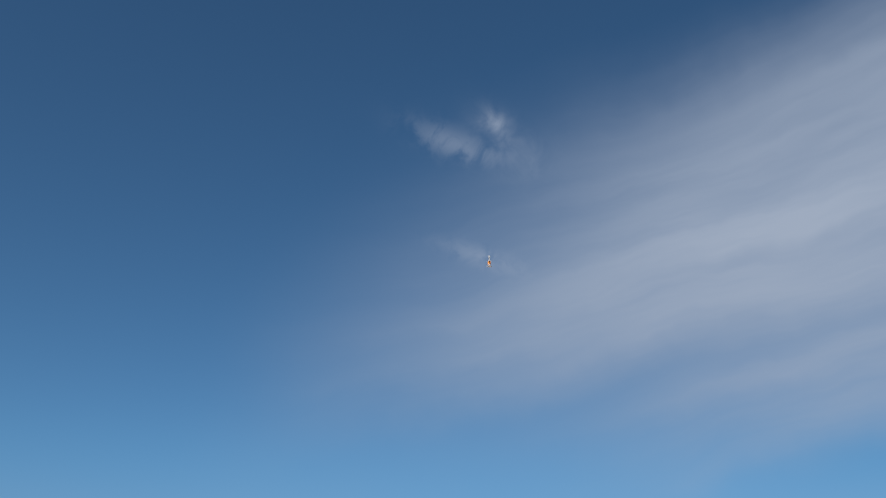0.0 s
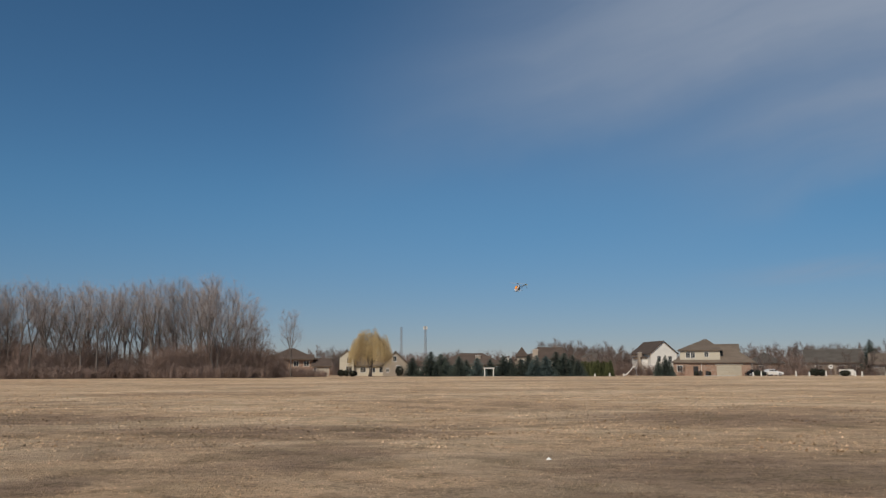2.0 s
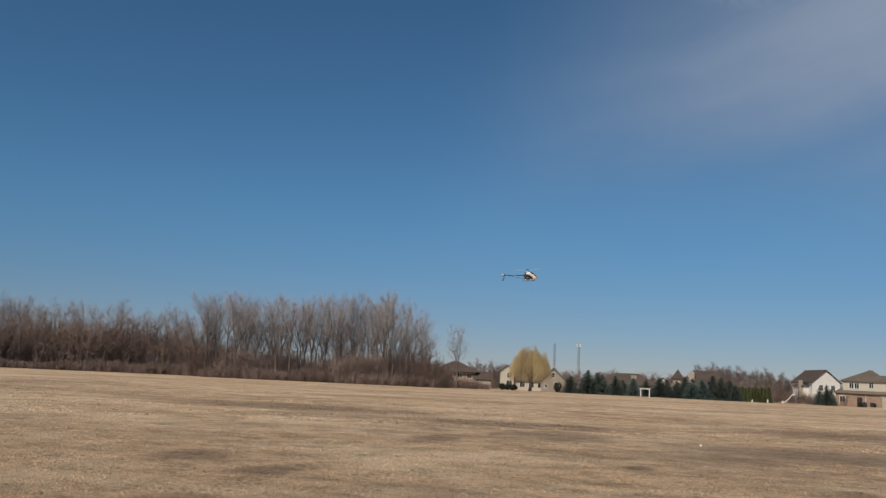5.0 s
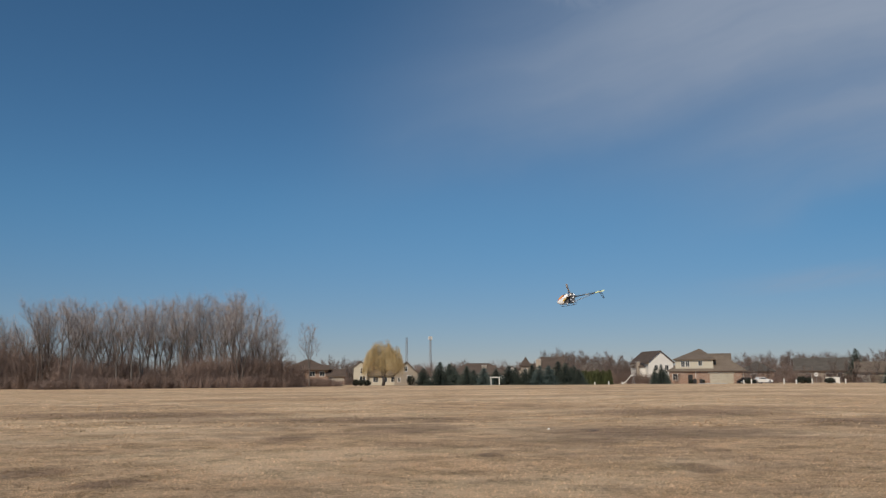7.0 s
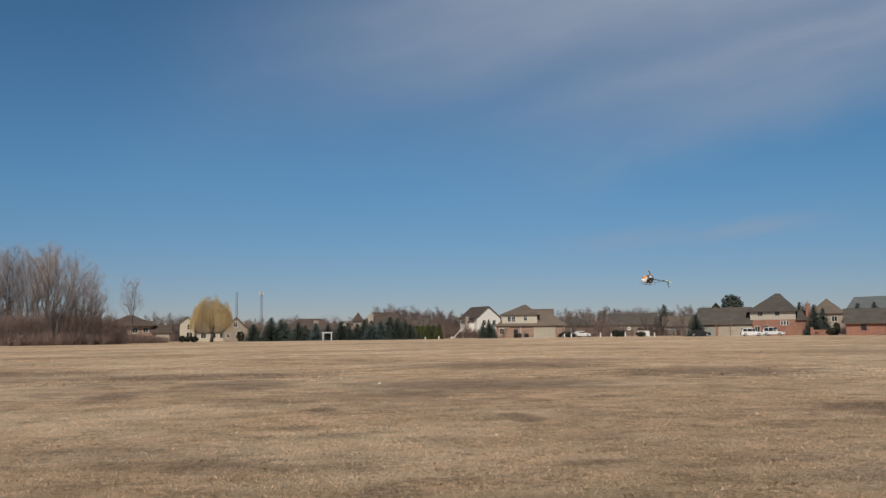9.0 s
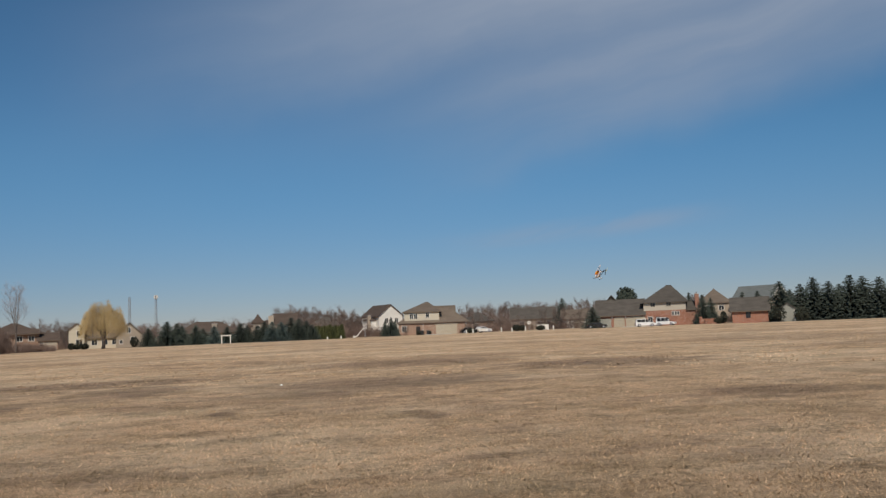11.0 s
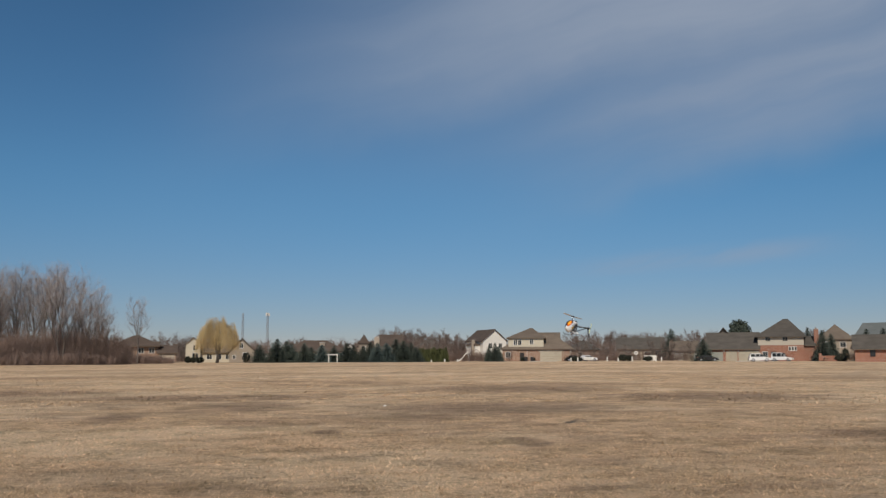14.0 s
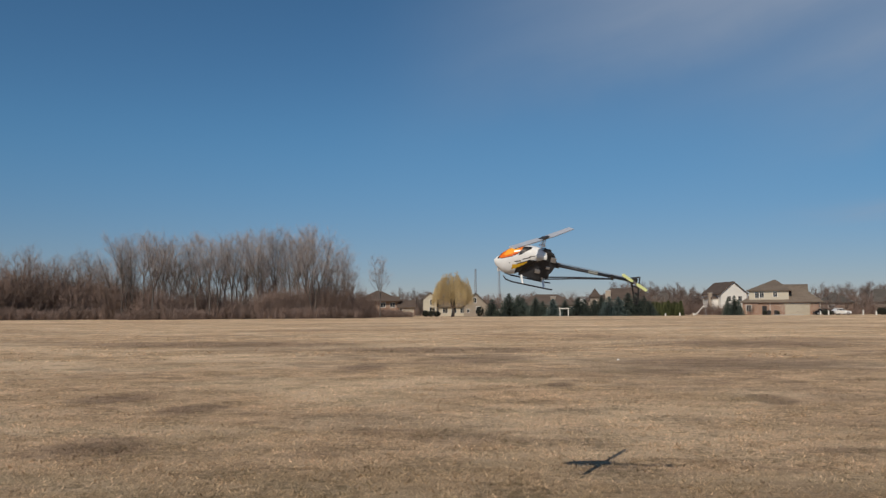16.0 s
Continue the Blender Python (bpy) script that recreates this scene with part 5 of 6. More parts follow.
def make_vehicles():
    vehicle(26.3, 194, 8, "carwhite", "white station wagon parked on the drive", 4.4, 1.8, 1.72)
    vehicle(27.62, 203, -14, "carwhite", "white sport utility vehicle parked beside the house", 4.5, 1.85, 1.9)
    vehicle(23.2, 202, 4, "cardark", "black saloon car parked before the garage", 4.7, 1.8, 1.42, False)
    vehicle(15.65, 214, 30, "carwhite", "white car parked behind yard trees", 4.4, 1.8, 1.45, False)
    vehicle(14.75, 212, 10, "cardark", "dark car parked beside the brick house", 4.4, 1.8, 1.42, False)
    b = thing("boat_trailer", "white covered boat on a trailer in a yard", "boat", facing(15.6, 208, 20) @ Matrix.Scale(0.7, 4))
    hull = [(-1.5, 0.75), (-1.2, 0.45), (1.0, 0.4), (1.7, 1.0), (1.0, 1.1), (0.0, 1.55), (-0.9, 1.2), (-1.5, 1.1)]
    part("hull", Soup().slab(hull, -0.7, 0.7), M["white"], b)
    part("frame", Soup().box(-1.5, -0.5, 0.3, 2.4, 0.5, 0.4), M["steel"], b)
    for y in (-0.75, 0.6):
        part("wheel", Soup().tube([(-0.3, y, 0.27), (-0.3, y + 0.15, 0.27)], [0.27, 0.27], 14), M["tyre"], b)
    part("jockey_leg", Soup().tube([(2.3, 0, 0.35), (2.3, 0, -0.02)], [0.04, 0.04], 6), M["steel"], b)


def make_drives():
    for az, d, w, l in ((26.0, 197.5, 8, 15), (12.7, 205, 6.5, 13)):
        ob = part("driveway", Soup().box(-w / 2, 0, -0.1, w / 2, l / 2, 0.06), M["concrete"], at=facing(az, d))
        tagged(ob, "pale concrete driveway leading to a garage", "driveway", kind="structure")


WOOD_KINDS = make_woods()
make_far_trees(*WOOD_KINDS)
make_evergreens()
make_willow()
house_brick_hip()
house_white_gable()
house_red_brick()
house_small_brick()
house_left_group()
house_middle_group()
make_yard()
make_vehicles()
make_drives()

# ---- the model helicopter: +x nose, +y left, +z up, origin on the main shaft ----


def make_helicopter():
    o = thing("model_helicopter", "radio-controlled model helicopter with white and orange canopy, flying", "helicopter", pose(0, 20, 3))
    # canopy: cross sections from nose to the open back: x, half width, top, bottom
    ribs = [(0.405, 0.004, -0.068, -0.080), (0.388, 0.024, -0.040, -0.108), (0.352, 0.046, 0.002, -0.142), (0.306, 0.066, 0.048, -0.166), (0.250, 0.082, 0.090, -0.172), (0.195, 0.090, 0.114, -0.160),
            (0.140, 0.092, 0.126, -0.120), (0.090, 0.090, 0.132, -0.075), (0.040, 0.084, 0.132, -0.035), (-0.010, 0.076, 0.124, 0.005), (-0.060, 0.064, 0.108, 0.045)]
    fine = []
    for (a, b) in zip(ribs, ribs[1:]):
        for k in range(9):
            fine.append([a[i] + (b[i] - a[i]) * k / 9 for i in range(4)])
    fine.append(list(ribs[-1]))
    seg = 96
    s = Soup()
    for x, w, top, bot in fine:
        for k in range(seg):
            a = 2 * math.pi * k / seg
            c, sn = math.cos(a), math.sin(a)
            y = w * math.copysign(abs(c) ** 0.85, c)
            z = (top + bot) / 2 + (top - bot) / 2 * math.copysign(abs(sn) ** 0.9, sn)
            s.v.append((x, y, z))

    def colour(x, y, z, up):
        # up: -1 at the keel, 1 at the top
        e = ((x - 0.268) / 0.108) ** 2 + ((up - 0.86 + (x - 0.268) * 1.2) / 0.42) ** 2
        if e < 0.30:
            return 2
        if e < 0.80:
            return 1
        if e < 1.08:
            return 3
        if 0.09 < x < 0.20 and 0.42 + (0.20 - x) * 4.0 < up < 0.97:
            return 3
        if 0.03 < x < 0.27 and abs(up - 0.10 + (x - 0.15) * 1.1) < 0.018 + (0.27 - x) * 0.16:
            return 3
        if 0.11 < x < 0.235 and -0.55 + (0.25 - x) * 1.8 < up < -0.16 + (0.2 - x) * 0.4 and z < 0.03:
            return 4
        if x < 0.20 and z < 0.02 and up < -0.05:
            return 3
        return 0

    n = len(fine)
    for i in range(n - 1):
        for k in range(seg):
            q = (i * seg + k, i * seg + (k + 1) % seg, (i + 1) * seg + (k + 1) % seg, (i + 1) * seg + k)
            xm = sum(s.v[j][0] for j in q) / 4
            zm = sum(s.v[j][2] for j in q) / 4
            top, bot = (fine[i][2] + fine[i + 1][2]) / 2, (fine[i][3] + fine[i + 1][3]) / 2
            s.f.append(q)
            s.s.append(colour(xm, 0, zm, (2 * zm - top - bot) / (top - bot)))
    s.f.append(tuple(range(seg)))
    s.s.append(0)
    part("canopy", s, [M["gloss_white"], M["orange"], M["amber"], M["black"], M["yellow"]], o, "glossy white canopy with orange, yellow and black paint", soft=True)
    part("side_fairing", Soup().box(-0.06, 0.070, 0.045, 0.05, 0.100, 0.085, bevel=0.012).box(-0.06, -0.100, 0.045, 0.05, -0.070, 0.085, bevel=0.012), M["gloss_white"], o)
    # carbon side frames
    for y in (-0.045, 0.041):
        out = [(0.16, -0.155), (0.02, -0.165), (-0.06, -0.165), (-0.13, -0.075), (-0.17, 0.02), (-0.13, 0.09), (-0.04, 0.13), (0.06, 0.10), (0.16, 0.0)]
        part("side_frame", Soup().slab(out, y, y + 0.004), M["carbon"], o, "black carbon fibre frame plate")
    inner = Soup()
    inner.box(-0.12, -0.036, -0.14, 0.0, 0.036, -0.06, bevel=0.008)
    inner.box(0.02, -0.034, -0.13, 0.14, 0.034, -0.07, bevel=0.008)
    inner.box(-0.10, -0.036, -0.02, 0.04, 0.036, 0.05, bevel=0.008)
    part("gear_case", inner, M["black"], o)
    part("motor", Soup().tube([(0.05, 0, -0.06), (0.05, 0, 0.02)], [0.032, 0.032], 14), M["alloy"], o)
    for y in (-0.062, 0.050):
        part("servo", Soup().box(-0.15, y, 0.03, -0.10, y + 0.014, 0.075, bevel=0.003), M["alloy"], o)
        part("servo", Soup().box(-0.10, y, 0.085, -0.05, y + 0.014, 0.12, bevel=0.003), M["black"], o)
    for y in (-0.060, 0.046):
        part("servo", Soup().box(-0.03, y, -0.10, 0.02, y + 0.014, -0.065, bevel=0.003), M["alloy"], o)
        part("bearing_block", Soup().box(-0.11, y, -0.045, -0.075, y + 0.012, -0.02, bevel=0.003), M["alloy"], o)
        part("spacer", Soup().tube([(-0.06, y, -0.14), (-0.06, y + 0.014, -0.14)], [0.010, 0.010], 8), M["alloy"], o)
    part("tail_clamp", Soup().tube([(-0.13, 0, 0), (-0.20, 0, 0)], [0.03, 0.026], 12), M["black"], o)
    # boom, struts, pushrod
    part("tail_boom", Soup().tube([(-0.14, 0, 0), (-0.90, 0, 0)], [0.0155, 0.0145], 14), M["carbon"], o, "black carbon tail boom", soft=True)
    for y in (-0.03, 0.03):
        part("boom_strut", Soup().tube([(-0.07, y * 1.2, -0.15), (-0.40, y * 0.7, -0.078), (-0.72, y * 0.35, -0.018)], [0.006, 0.006, 0.005], 6), M["carbon"], o)
    part("pushrod", Soup().tube([(-0.16, 0.02, 0.028), (-0.88, 0.02, 0.024)], [0.003, 0.003], 5), M["alloy"], o)
    part("strut_clamp", Soup().box(-0.715, -0.018, -0.03, -0.685, 0.018, 0.02, bevel=0.004), M["black"], o)
    part("boom_decal", Soup().tube([(-0.47, 0, 0), (-0.56, 0, 0)], [0.0162, 0.0160], 14), M["greydoor"], o, "pale decal on the boom")
    # tail: gear case, framed fin, tail rotor
    part("tail_case", Soup().box(-0.935, -0.022, -0.025, -0.875, 0.022, 0.03, bevel=0.006), M["black"], o)
    fin = Soup()
    a, b, c, d = (-0.875, 0.02), (-0.955, 0.045), (-1.00, -0.215), (-0.975, -0.215)
    for p, q, w in ((a, d, 0.009), (b, c, 0.009), (a, b, 0.008), (d, c, 0.008)):
        fin.tube([(p[0], -0.02, p[1]), (q[0], -0.02, q[1])], [w * 0.8, w * 0.8], 5)
    for u in (0.3, 0.55, 0.78):
        p = (a[0] + (d[0] - a[0]) * u, a[1] + (d[1] - a[1]) * u)
        q = (b[0] + (c[0] - b[0]) * (u + 0.08), b[1] + (c[1] - b[1]) * (u + 0.08))
        fin.tube([(p[0], -0.02, p[1]), (q[0], -0.02, q[1])], [0.006, 0.006], 5)
    part("tail_fin", fin, M["carbon"], o, "skeletal black carbon tail fin")
    tr = new("tail_rotor")
    tr.parent = o
    tr.location = (-0.905, 0.05, 0.0)
    tagged(tr, label="two neon yellow tail blades")
    part("tail_hub", Soup().tube([(0, -0.03, 0), (0, 0.014, 0)], [0.012, 0.012], 10), M["alloy"], tr)
    for sg in (1, -1):
        out = [(0.02, -0.010), (0.045, -0.014), (0.135, -0.013), (0.143, 0.0), (0.135, 0.013), (0.045, 0.014), (0.02, 0.010)]
        part("tail_blade", Soup().slab([(sg * x, z) for x, z in (out if sg > 0 else reversed(out))], -0.002, 0.002), M["neon"], tr, "neon yellow tail blade")
    # skids
    for y in (-0.115, 0.115):
        part("skid", Soup().tube([(0.30, y, -0.172), (0.27, y, -0.200), (0.21, y, -0.212), (-0.14, y, -0.212), (-0.17, y, -0.210)], [0.006, 0.007, 0.007, 0.007, 0.006], 8), M["carbon"], o, "black skid tube", soft=True)
    for x in (0.13, -0.07):
        leg = Soup()
        for y in (-1, 1):
            leg.tube([(x, y * 0.03, -0.150), (x - 0.004, y * 0.07, -0.165), (x - 0.022, y * 0.115, -0.209)], [0.011, 0.011, 0.009], 6)
        leg.box(x - 0.014, -0.04, -0.160, x + 0.014, 0.04, -0.140)
        part("landing_strut", leg, M["gloss_white"], o, "white landing strut")
    # head and blades
    part("main_shaft", Soup().tube([(0, 0, 0.05), (0, 0, 0.235)], [0.006, 0.006], 10), M["alloy"], o)
    part("swashplate", Soup().tube([(0, 0, 0.150), (0, 0, 0.163)], [0.034, 0.03], 16), M["alloy"], o)
    hub = new("main_rotor")
    hub.parent = o
    hub.location = (0, 0, 0.225)
    tagged(hub, label="two-bladed main rotor with grey blades")
    hd = Soup().box(-0.035, -0.016, -0.014, 0.035, 0.016, 0.016, bevel=0.005)
    part("rotor_hub", hd, M["black"], hub)
    for sg in (1, -1):
        part("blade_grip", Soup().box(min(sg * 0.033, sg * 0.115), -0.016, -0.011, max(sg * 0.033, sg * 0.115), 0.016, 0.011, bevel=0.004), M["black"], hub)
        part("link", Soup().tube([(sg * 0.04, sg * 0.03, -0.065), (sg * 0.05, sg * 0.034, 0.0)], [0.004, 0.004], 6), M["alloy"], hub)
        out = [(0.095, -0.022), (0.125, -0.034), (0.78, -0.032), (0.79, -0.02), (0.79, 0.026), (0.125, 0.028), (0.095, 0.02)]
        bl = Soup()
        prof = []
        for x, y in out:
            prof.append((sg * x, sg * y))
        bl.v = [(x, y, 0.0045 + 0.012 * abs(x)) for x, y in prof] + [(x, y, -0.0035 + 0.012 * abs(x)) for x, y in prof]
        k = len(prof)
        bl.f = [tuple(range(k)), tuple(reversed(range(k, 2 * k)))] + [(i + k, (i + 1) % k + k, (i + 1) % k, i) for i in range(k)]
        bl.s = [0] * len(bl.f)
        ob = part("rotor_blade", bl, M["blade"], hub)
    return o, hub, tr


HELI, MAIN_ROTOR, TAIL_ROTOR = make_helicopter()
HELI.scale = (0.88, 0.88, 0.88)  # a 1.4 m rotor

# ---- dead grass close to the camera ----


def make_grass():
    """Dead blades in small tufts: dense and fine close by, broader clumps further out."""
    rnd = np.random.default_rng(3)
    parts = []
    for n, r0, r1, power, h0, h1, w0, w1, gather in ((330000, 2.8, 24, 1.5, 0.012, 0.045, 0.0022, 0.0060, 0.06), (170000, 6, 70, 1.25, 0.012, 0.050, 0.006, 0.016, 0.12), (70000, 30, 172, 1.1, 0.02, 0.06, 0.02, 0.06, 0.4)):
        k = n // 12
        r = r0 + (r1 - r0) * rnd.random(k) ** power
        a = np.radians(rnd.uniform(-47, 50, k))
        size = np.repeat(rnd.uniform(0.45, 1.0, k), 12)
        x, y = np.repeat(r * np.sin(a), 12), np.repeat(r * np.cos(a), 12)
        n = 12 * k
        x, y = x + rnd.normal(0, gather, n), y + rnd.normal(0, gather, n)
        h = rnd.uniform(h0, h1, n) * size
        w = rnd.uniform(w0, w1, n)
        t, lie = rnd.uniform(0, 2 * np.pi, n), rnd.uniform(0, 2 * np.pi, n)
        bend = rnd.uniform(0.8, 2.6, n) * h
        v = np.empty((n, 3, 3))
        v[:, 0] = np.c_[x - w * np.cos(t), y - w * np.sin(t), np.full(n, -0.01)]
        v[:, 1] = np.c_[x + w * np.cos(t), y + w * np.sin(t), np.full(n, -0.01)]
        v[:, 2] = np.c_[x + bend * np.cos(lie), y + bend * np.sin(lie), h]
        parts.append(v)
    v = np.concatenate(parts)
    n = len(v)
    me = bpy.data.meshes.new("grass_blades")
    me.vertices.add(3 * n)
    me.vertices.foreach_set("co", v.ravel())
    me.loops.add(3 * n)
    me.loops.foreach_set("vertex_index", np.arange(3 * n))
    me.polygons.add(n)
    me.polygons.foreach_set("loop_start", np.arange(0, 3 * n, 3))
    me.update(calc_edges=True)
    me.materials.append(M["straw"])
    tagged(new("grass", me), "short flattened blades of dead straw-coloured grass", "grass", kind="stuff")


make_grass()

# ---- what moves ----


def motions():
    FLIGHT = [
        (0.0, pose(4.07, 81.67, 17.24, 0.0, 35.0, -93.1)),
        (0.5, pose(4.11, 81.51, 14.52, 0.0, 35.0, -93.5)),
        (0.9, pose(3.20, 81.32, 10.97, 0.0, 35.0, -92.6)),
        (1.0, pose(3.14, 81.13, 10.35, 0.0, 35.0, -92.6)),
        (1.1, pose(3.18, 79.26, 10.19, 0.0, 35.0, -92.8)),
        (1.2, pose(3.16, 75.39, 9.97, 0.0, 35.0, -93.0)),
        (1.3, pose(2.89, 71.51, 9.28, 0.0, 34.0, -92.8)),
        (1.4, pose(2.64, 67.58, 8.64, 0.0, 33.0, -92.6)),
        (1.5, pose(2.45, 63.62, 8.12, 0.0, 32.0, -92.6)),
        (1.6, pose(2.23, 60.89, 7.28, 0.0, 31.0, -93.3)),
        (1.7, pose(2.07, 58.15, 6.41, 0.0, 30.0, -94.2)),
        (1.8, pose(1.73, 56.64, 6.13, 0.0, 25.0, -103.2)),
        (1.9, pose(1.35, 55.13, 5.83, 0.0, 20.0, -112.0)),
        (2.0, pose(0.83, 53.61, 5.55, 0.0, 15.0, -120.8)),
        (2.1, pose(0.61, 49.17, 5.35, 1.0, 12.0, -131.7)),
        (2.2, pose(0.37, 44.71, 5.18, 2.0, 9.0, -142.5)),
        (2.3, pose(0.12, 40.26, 5.03, 3.0, 6.0, -153.3)),
        (2.4, pose(-0.11, 36.26, 4.94, 4.0, 3.0, -164.1)),
        (2.5, pose(-0.31, 33.37, 4.91, 5.0, 0.0, -174.9)),
        (2.6, pose(-0.66, 30.40, 4.83, 5.6, 0.4, -175.4)),
        (2.7, pose(-0.93, 28.82, 4.84, 6.2, 0.8, -175.8)),
        (2.8, pose(-1.13, 28.54, 4.87, 6.8, 1.2, -176.2)),
        (2.9, pose(-1.26, 29.25, 4.88, 7.4, 1.6, -176.6)),
        (3.0, pose(-1.35, 29.47, 4.82, 8.0, 2.0, -177.0)),
        (3.3, pose(-2.68, 30.61, 5.29, 12.0, 8.0, -179.2)),
        (3.5, pose(-3.23, 30.05, 5.27, 15.0, 12.0, -188.0)),
        (3.7, pose(-3.76, 29.20, 5.11, 10.0, 35.0, -226.9)),
        (3.9, pose(-4.85, 29.03, 5.29, 0.0, 40.0, -290.1)),
        (4.0, pose(-4.82, 26.51, 5.13, 0.0, 20.0, -331.4)),
        (4.2, pose(-5.68, 27.71, 5.06, 0.0, 0.0, -346.4)),
        (4.9, pose(-4.87, 29.37, 5.32, 5.0, -2.0, -350.6)),
        (5.6, pose(-3.89, 31.51, 5.62, 5.0, 0.0, -358.0)),
        (6.3, pose(-2.84, 33.61, 5.85, 0.0, 0.0, -370.2)),
        (6.5, pose(-1.08, 27.78, 4.93, 0.0, -5.0, -447.8)),
        (6.7, pose(0.45, 24.83, 4.51, 0.0, -12.0, -503.0)),
        (7.0, pose(1.53, 22.75, 3.70, 8.0, 10.0, -540.9)),
        (7.2, pose(1.83, 20.36, 3.14, 5.0, 8.0, -545.1)),
        (7.5, pose(3.72, 24.68, 3.01, 3.0, 3.0, -548.6)),
        (7.7, pose(5.04, 28.02, 3.01, 0.0, 0.0, -550.2)),
        (8.0, pose(6.60, 29.24, 2.69, 0.0, -2.0, -554.7)),
        (8.2, pose(6.78, 27.15, 2.49, -5.0, -5.0, -552.0)),
        (8.5, pose(6.98, 23.14, 2.78, 3.0, -5.0, -554.8)),
        (8.7, pose(7.96, 24.71, 3.06, 0.0, -4.0, -547.9)),
        (9.0, pose(9.98, 27.18, 3.27, 0.0, -5.0, -518.2)),
        (9.2, pose(10.87, 27.88, 3.68, -4.0, -3.0, -511.3)),
        (9.9, pose(11.94, 28.54, 3.56, -6.0, 0.0, -502.7)),
        (10.6, pose(12.33, 28.39, 3.37, -8.0, 5.0, -495.5)),
        (11.3, pose(12.35, 28.40, 3.11, -10.0, 12.0, -489.5)),
        (11.5, pose(11.78, 27.56, 2.81, -10.0, 12.0, -488.1)),
        (11.8, pose(11.12, 27.31, 2.52, 0.0, 12.0, -487.2)),
        (12.0, pose(11.08, 26.79, 2.41, 8.0, 12.0, -487.5)),
        (12.5, pose(9.92, 25.64, 2.43, 12.0, 10.0, -486.2)),
        (13.0, pose(8.55, 24.22, 2.53, 4.0, 5.0, -484.4)),
        (13.5, pose(6.53, 20.99, 2.48, 2.0, 2.0, -487.3)),
        (14.0, pose(4.70, 17.88, 2.21, 0.0, -3.0, -489.7)),
        (14.5, pose(3.00, 15.00, 1.99, 0.0, -2.0, -489.3)),
        (15.0, pose(1.57, 12.29, 2.04, 0.0, -4.0, -490.3)),
        (15.5, pose(0.46, 10.19, 1.50, 0.0, -5.0, -501.6)),
        (15.8, pose(-0.24, 7.89, 1.80, -6.0, -8.0, -523.3)),
        (16.0, pose(-0.35, 6.98, 1.99, -18.0, -12.0, -529.1)),
    ]
    walk(HELI, FLIGHT)
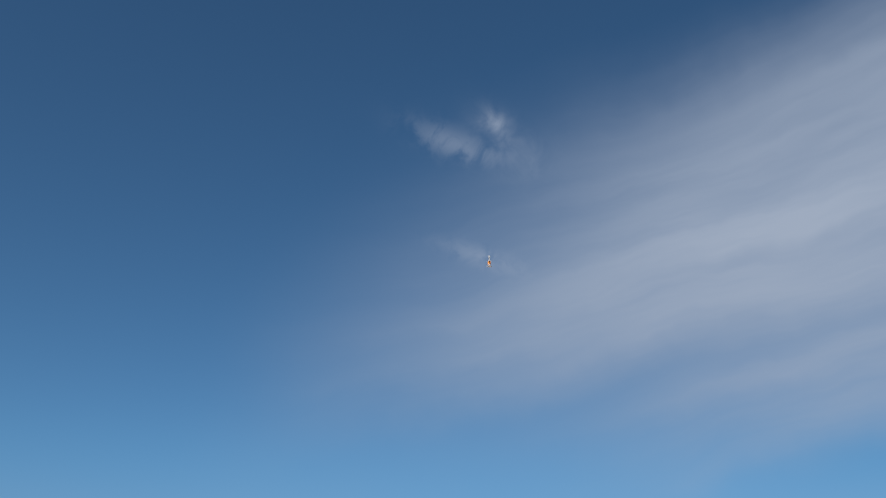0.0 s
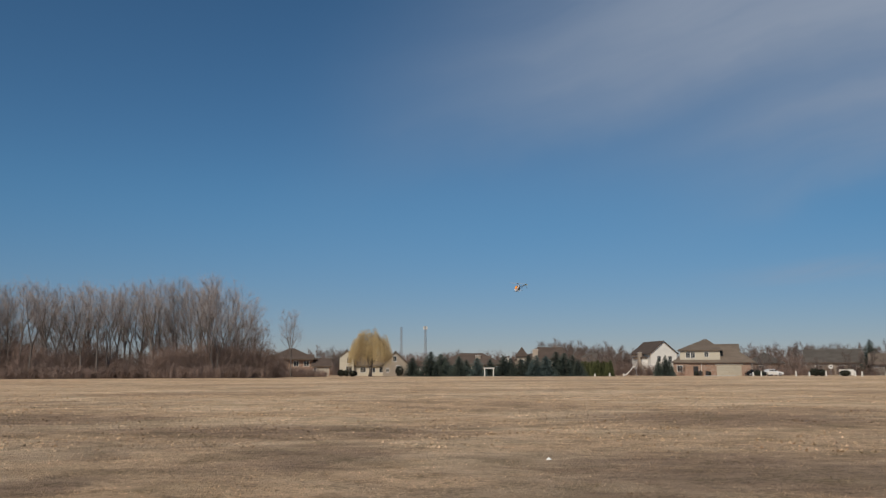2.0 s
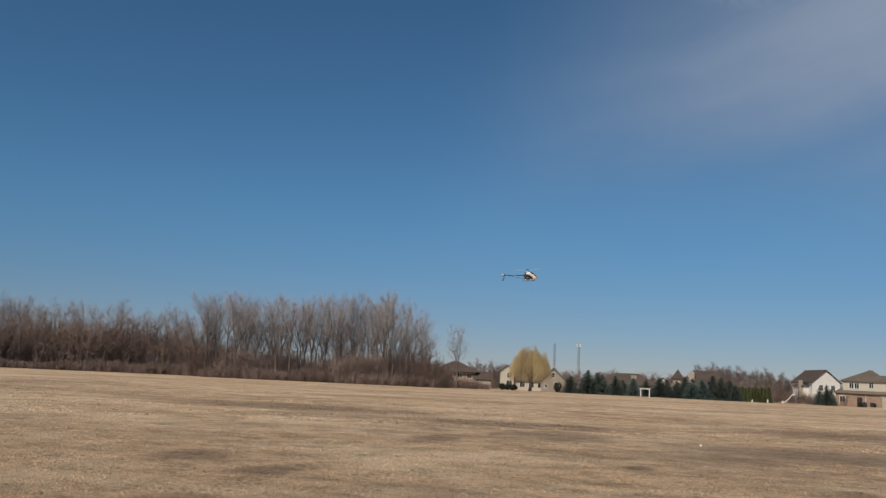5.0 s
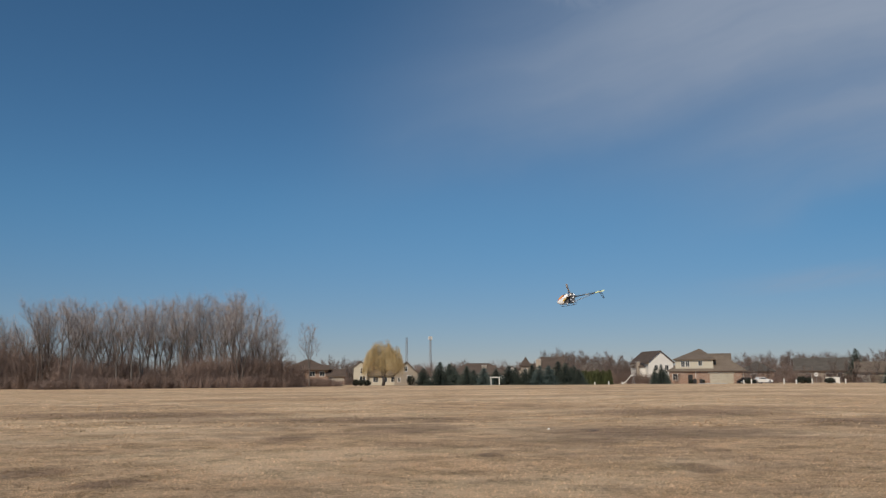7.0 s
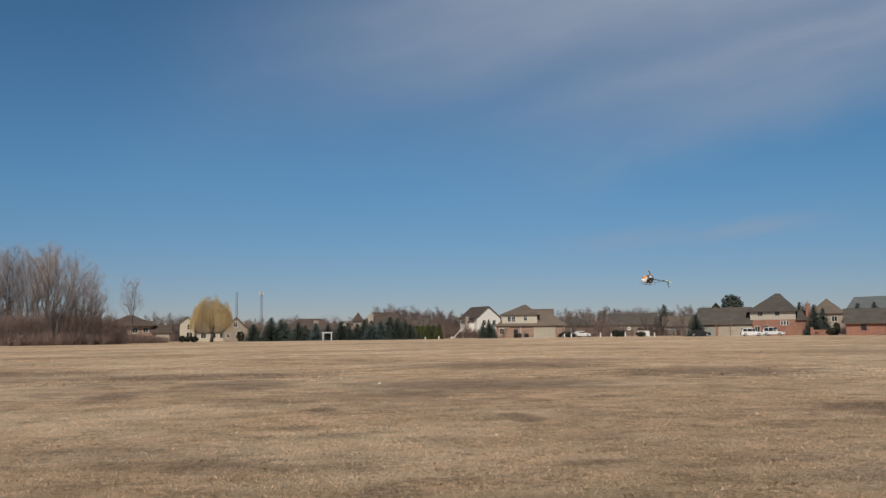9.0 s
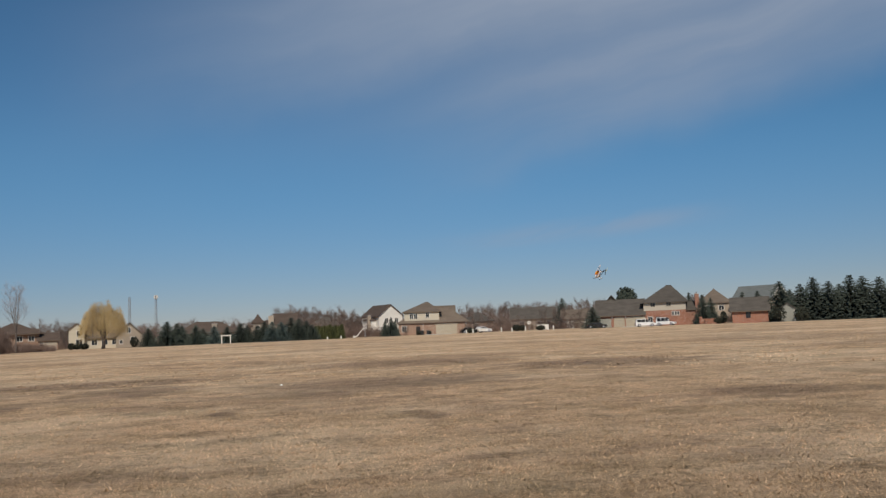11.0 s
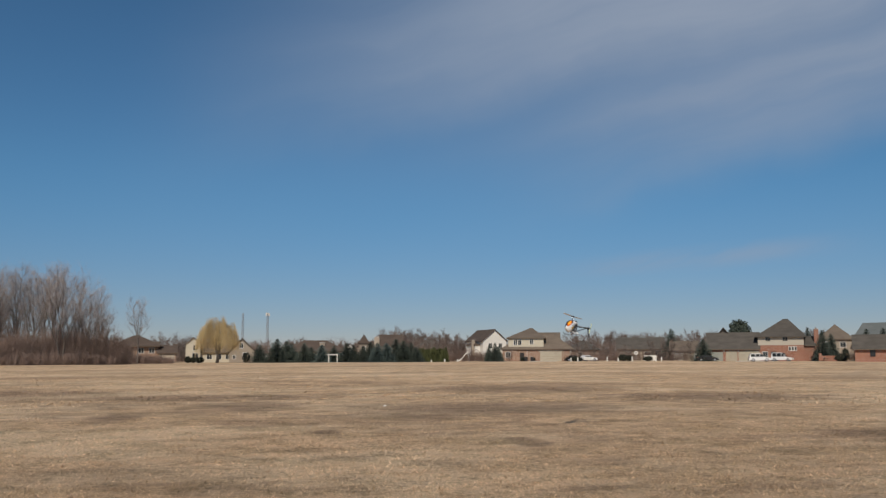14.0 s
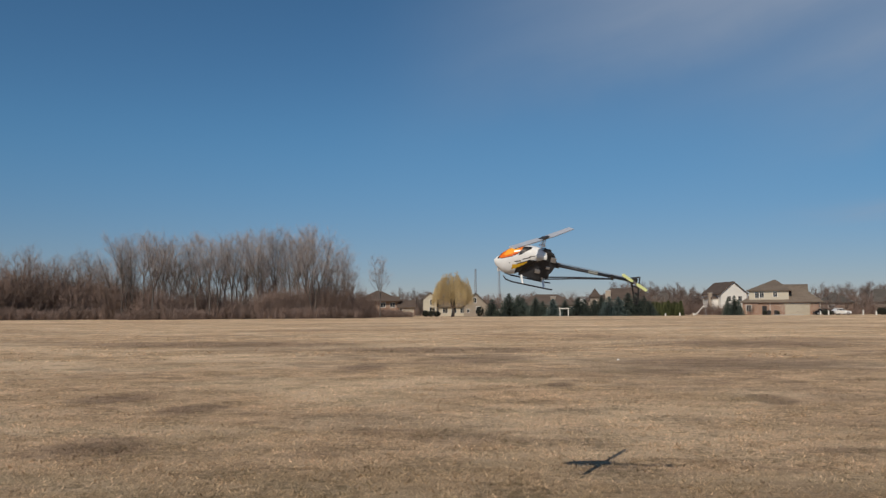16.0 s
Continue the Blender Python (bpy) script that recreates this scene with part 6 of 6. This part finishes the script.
    SPIN = [
        (0.0, 0),
        (0.1, 40),
        (0.2, 80),
        (0.3, 120),
        (0.4, 160),
        (0.5, 200),
        (0.6, 240),
        (0.7, 280),
        (0.8, 320),
        (0.9, 360),
        (1.0, 400),
        (1.1, 420),
        (1.2, 440),
        (1.3, 503),
        (1.4, 567),
        (1.5, 630),
        (1.6, 696),
        (1.7, 762),
        (1.8, 828),
        (1.9, 894),
        (2.0, 960),
        (2.1, 1020),
        (2.2, 1080),
        (2.3, 1140),
        (2.4, 1200),
        (2.5, 1260),
        (2.6, 1327),
        (2.7, 1394),
        (2.8, 1461),
        (2.9, 1528),
        (3.0, 1595),
        (3.1, 1642),
        (3.2, 1689),
        (3.3, 1736),
        (3.4, 1783),
        (3.5, 1830),
        (3.6, 1872),
        (3.7, 1914),
        (3.8, 1956),
        (3.9, 1998),
        (4.0, 2040),
        (4.1, 2110),
        (4.2, 2180),
        (4.3, 2239),
        (4.4, 2298),
        (4.5, 2357),
        (4.6, 2416),
        (4.7, 2475),
        (4.8, 2534),
        (4.9, 2593),
        (5.0, 2652),
        (5.1, 2711),
        (5.2, 2770),
        (5.3, 2830),
        (5.4, 2889),
        (5.5, 2948),
        (5.6, 3007),
        (5.7, 3066),
        (5.8, 3125),
        (5.9, 3184),
        (6.0, 3243),
        (6.1, 3302),
        (6.2, 3361),
        (6.3, 3420),
        (6.4, 3455),
        (6.5, 3490),
        (6.6, 3529),
        (6.7, 3568),
        (6.8, 3607),
        (6.9, 3646),
        (7.0, 3685),
        (7.1, 3748),
        (7.2, 3811),
        (7.3, 3874),
        (7.4, 3937),
        (7.5, 4000),
        (7.6, 4040),
        (7.7, 4080),
        (7.8, 4120),
        (7.9, 4160),
        (8.0, 4200),
        (8.1, 4262),
        (8.2, 4324),
        (8.3, 4386),
        (8.4, 4448),
        (8.5, 4510),
        (8.6, 4553),
        (8.7, 4596),
        (8.8, 4639),
        (8.9, 4682),
        (9.0, 4725),
        (9.1, 4822),
        (9.2, 4920),
        (9.3, 4977),
        (9.4, 5035),
        (9.5, 5092),
        (9.6, 5150),
        (9.7, 5207),
        (9.8, 5264),
        (9.9, 5322),
        (10.0, 5379),
        (10.1, 5436),
        (10.2, 5494),
        (10.3, 5551),
        (10.4, 5609),
        (10.5, 5666),
        (10.6, 5723),
        (10.7, 5781),
        (10.8, 5838),
        (10.9, 5895),
        (11.0, 5953),
        (11.1, 6010),
        (11.2, 6068),
        (11.3, 6125),
        (11.4, 6215),
        (11.5, 6305),
        (11.6, 6370),
        (11.7, 6435),
        (11.8, 6500),
        (11.9, 6565),
        (12.0, 6630),
        (12.1, 6702),
        (12.2, 6774),
        (12.3, 6846),
        (12.4, 6918),
        (12.5, 6990),
        (12.6, 7060),
        (12.7, 7129),
        (12.8, 7199),
        (12.9, 7268),
        (13.0, 7338),
        (13.1, 7400),
        (13.2, 7463),
        (13.3, 7525),
        (13.4, 7588),
        (13.5, 7650),
        (13.6, 7706),
        (13.7, 7762),
        (13.8, 7818),
        (13.9, 7874),
        (14.0, 7930),
        (14.1, 7997),
        (14.2, 8064),
        (14.3, 8131),
        (14.4, 8198),
        (14.5, 8265),
        (14.6, 8322),
        (14.7, 8379),
        (14.8, 8436),
        (14.9, 8493),
        (15.0, 8550),
        (15.1, 8608),
        (15.2, 8666),
        (15.3, 8723),
        (15.4, 8781),
        (15.5, 8839),
        (15.6, 8893),
        (15.7, 8946),
        (15.8, 9000),
        (15.9, 9032),
        (16.0, 9065),
    ]
    walk(MAIN_ROTOR, [(t, pose(0, 0, 0.225, 0, 0, a)) for t, a in SPIN])
    walk(TAIL_ROTOR, [(t, pose(-0.905, 0.05, 0, 0, a * 1.2 + 80, 0)) for t, a in SPIN])


motions()
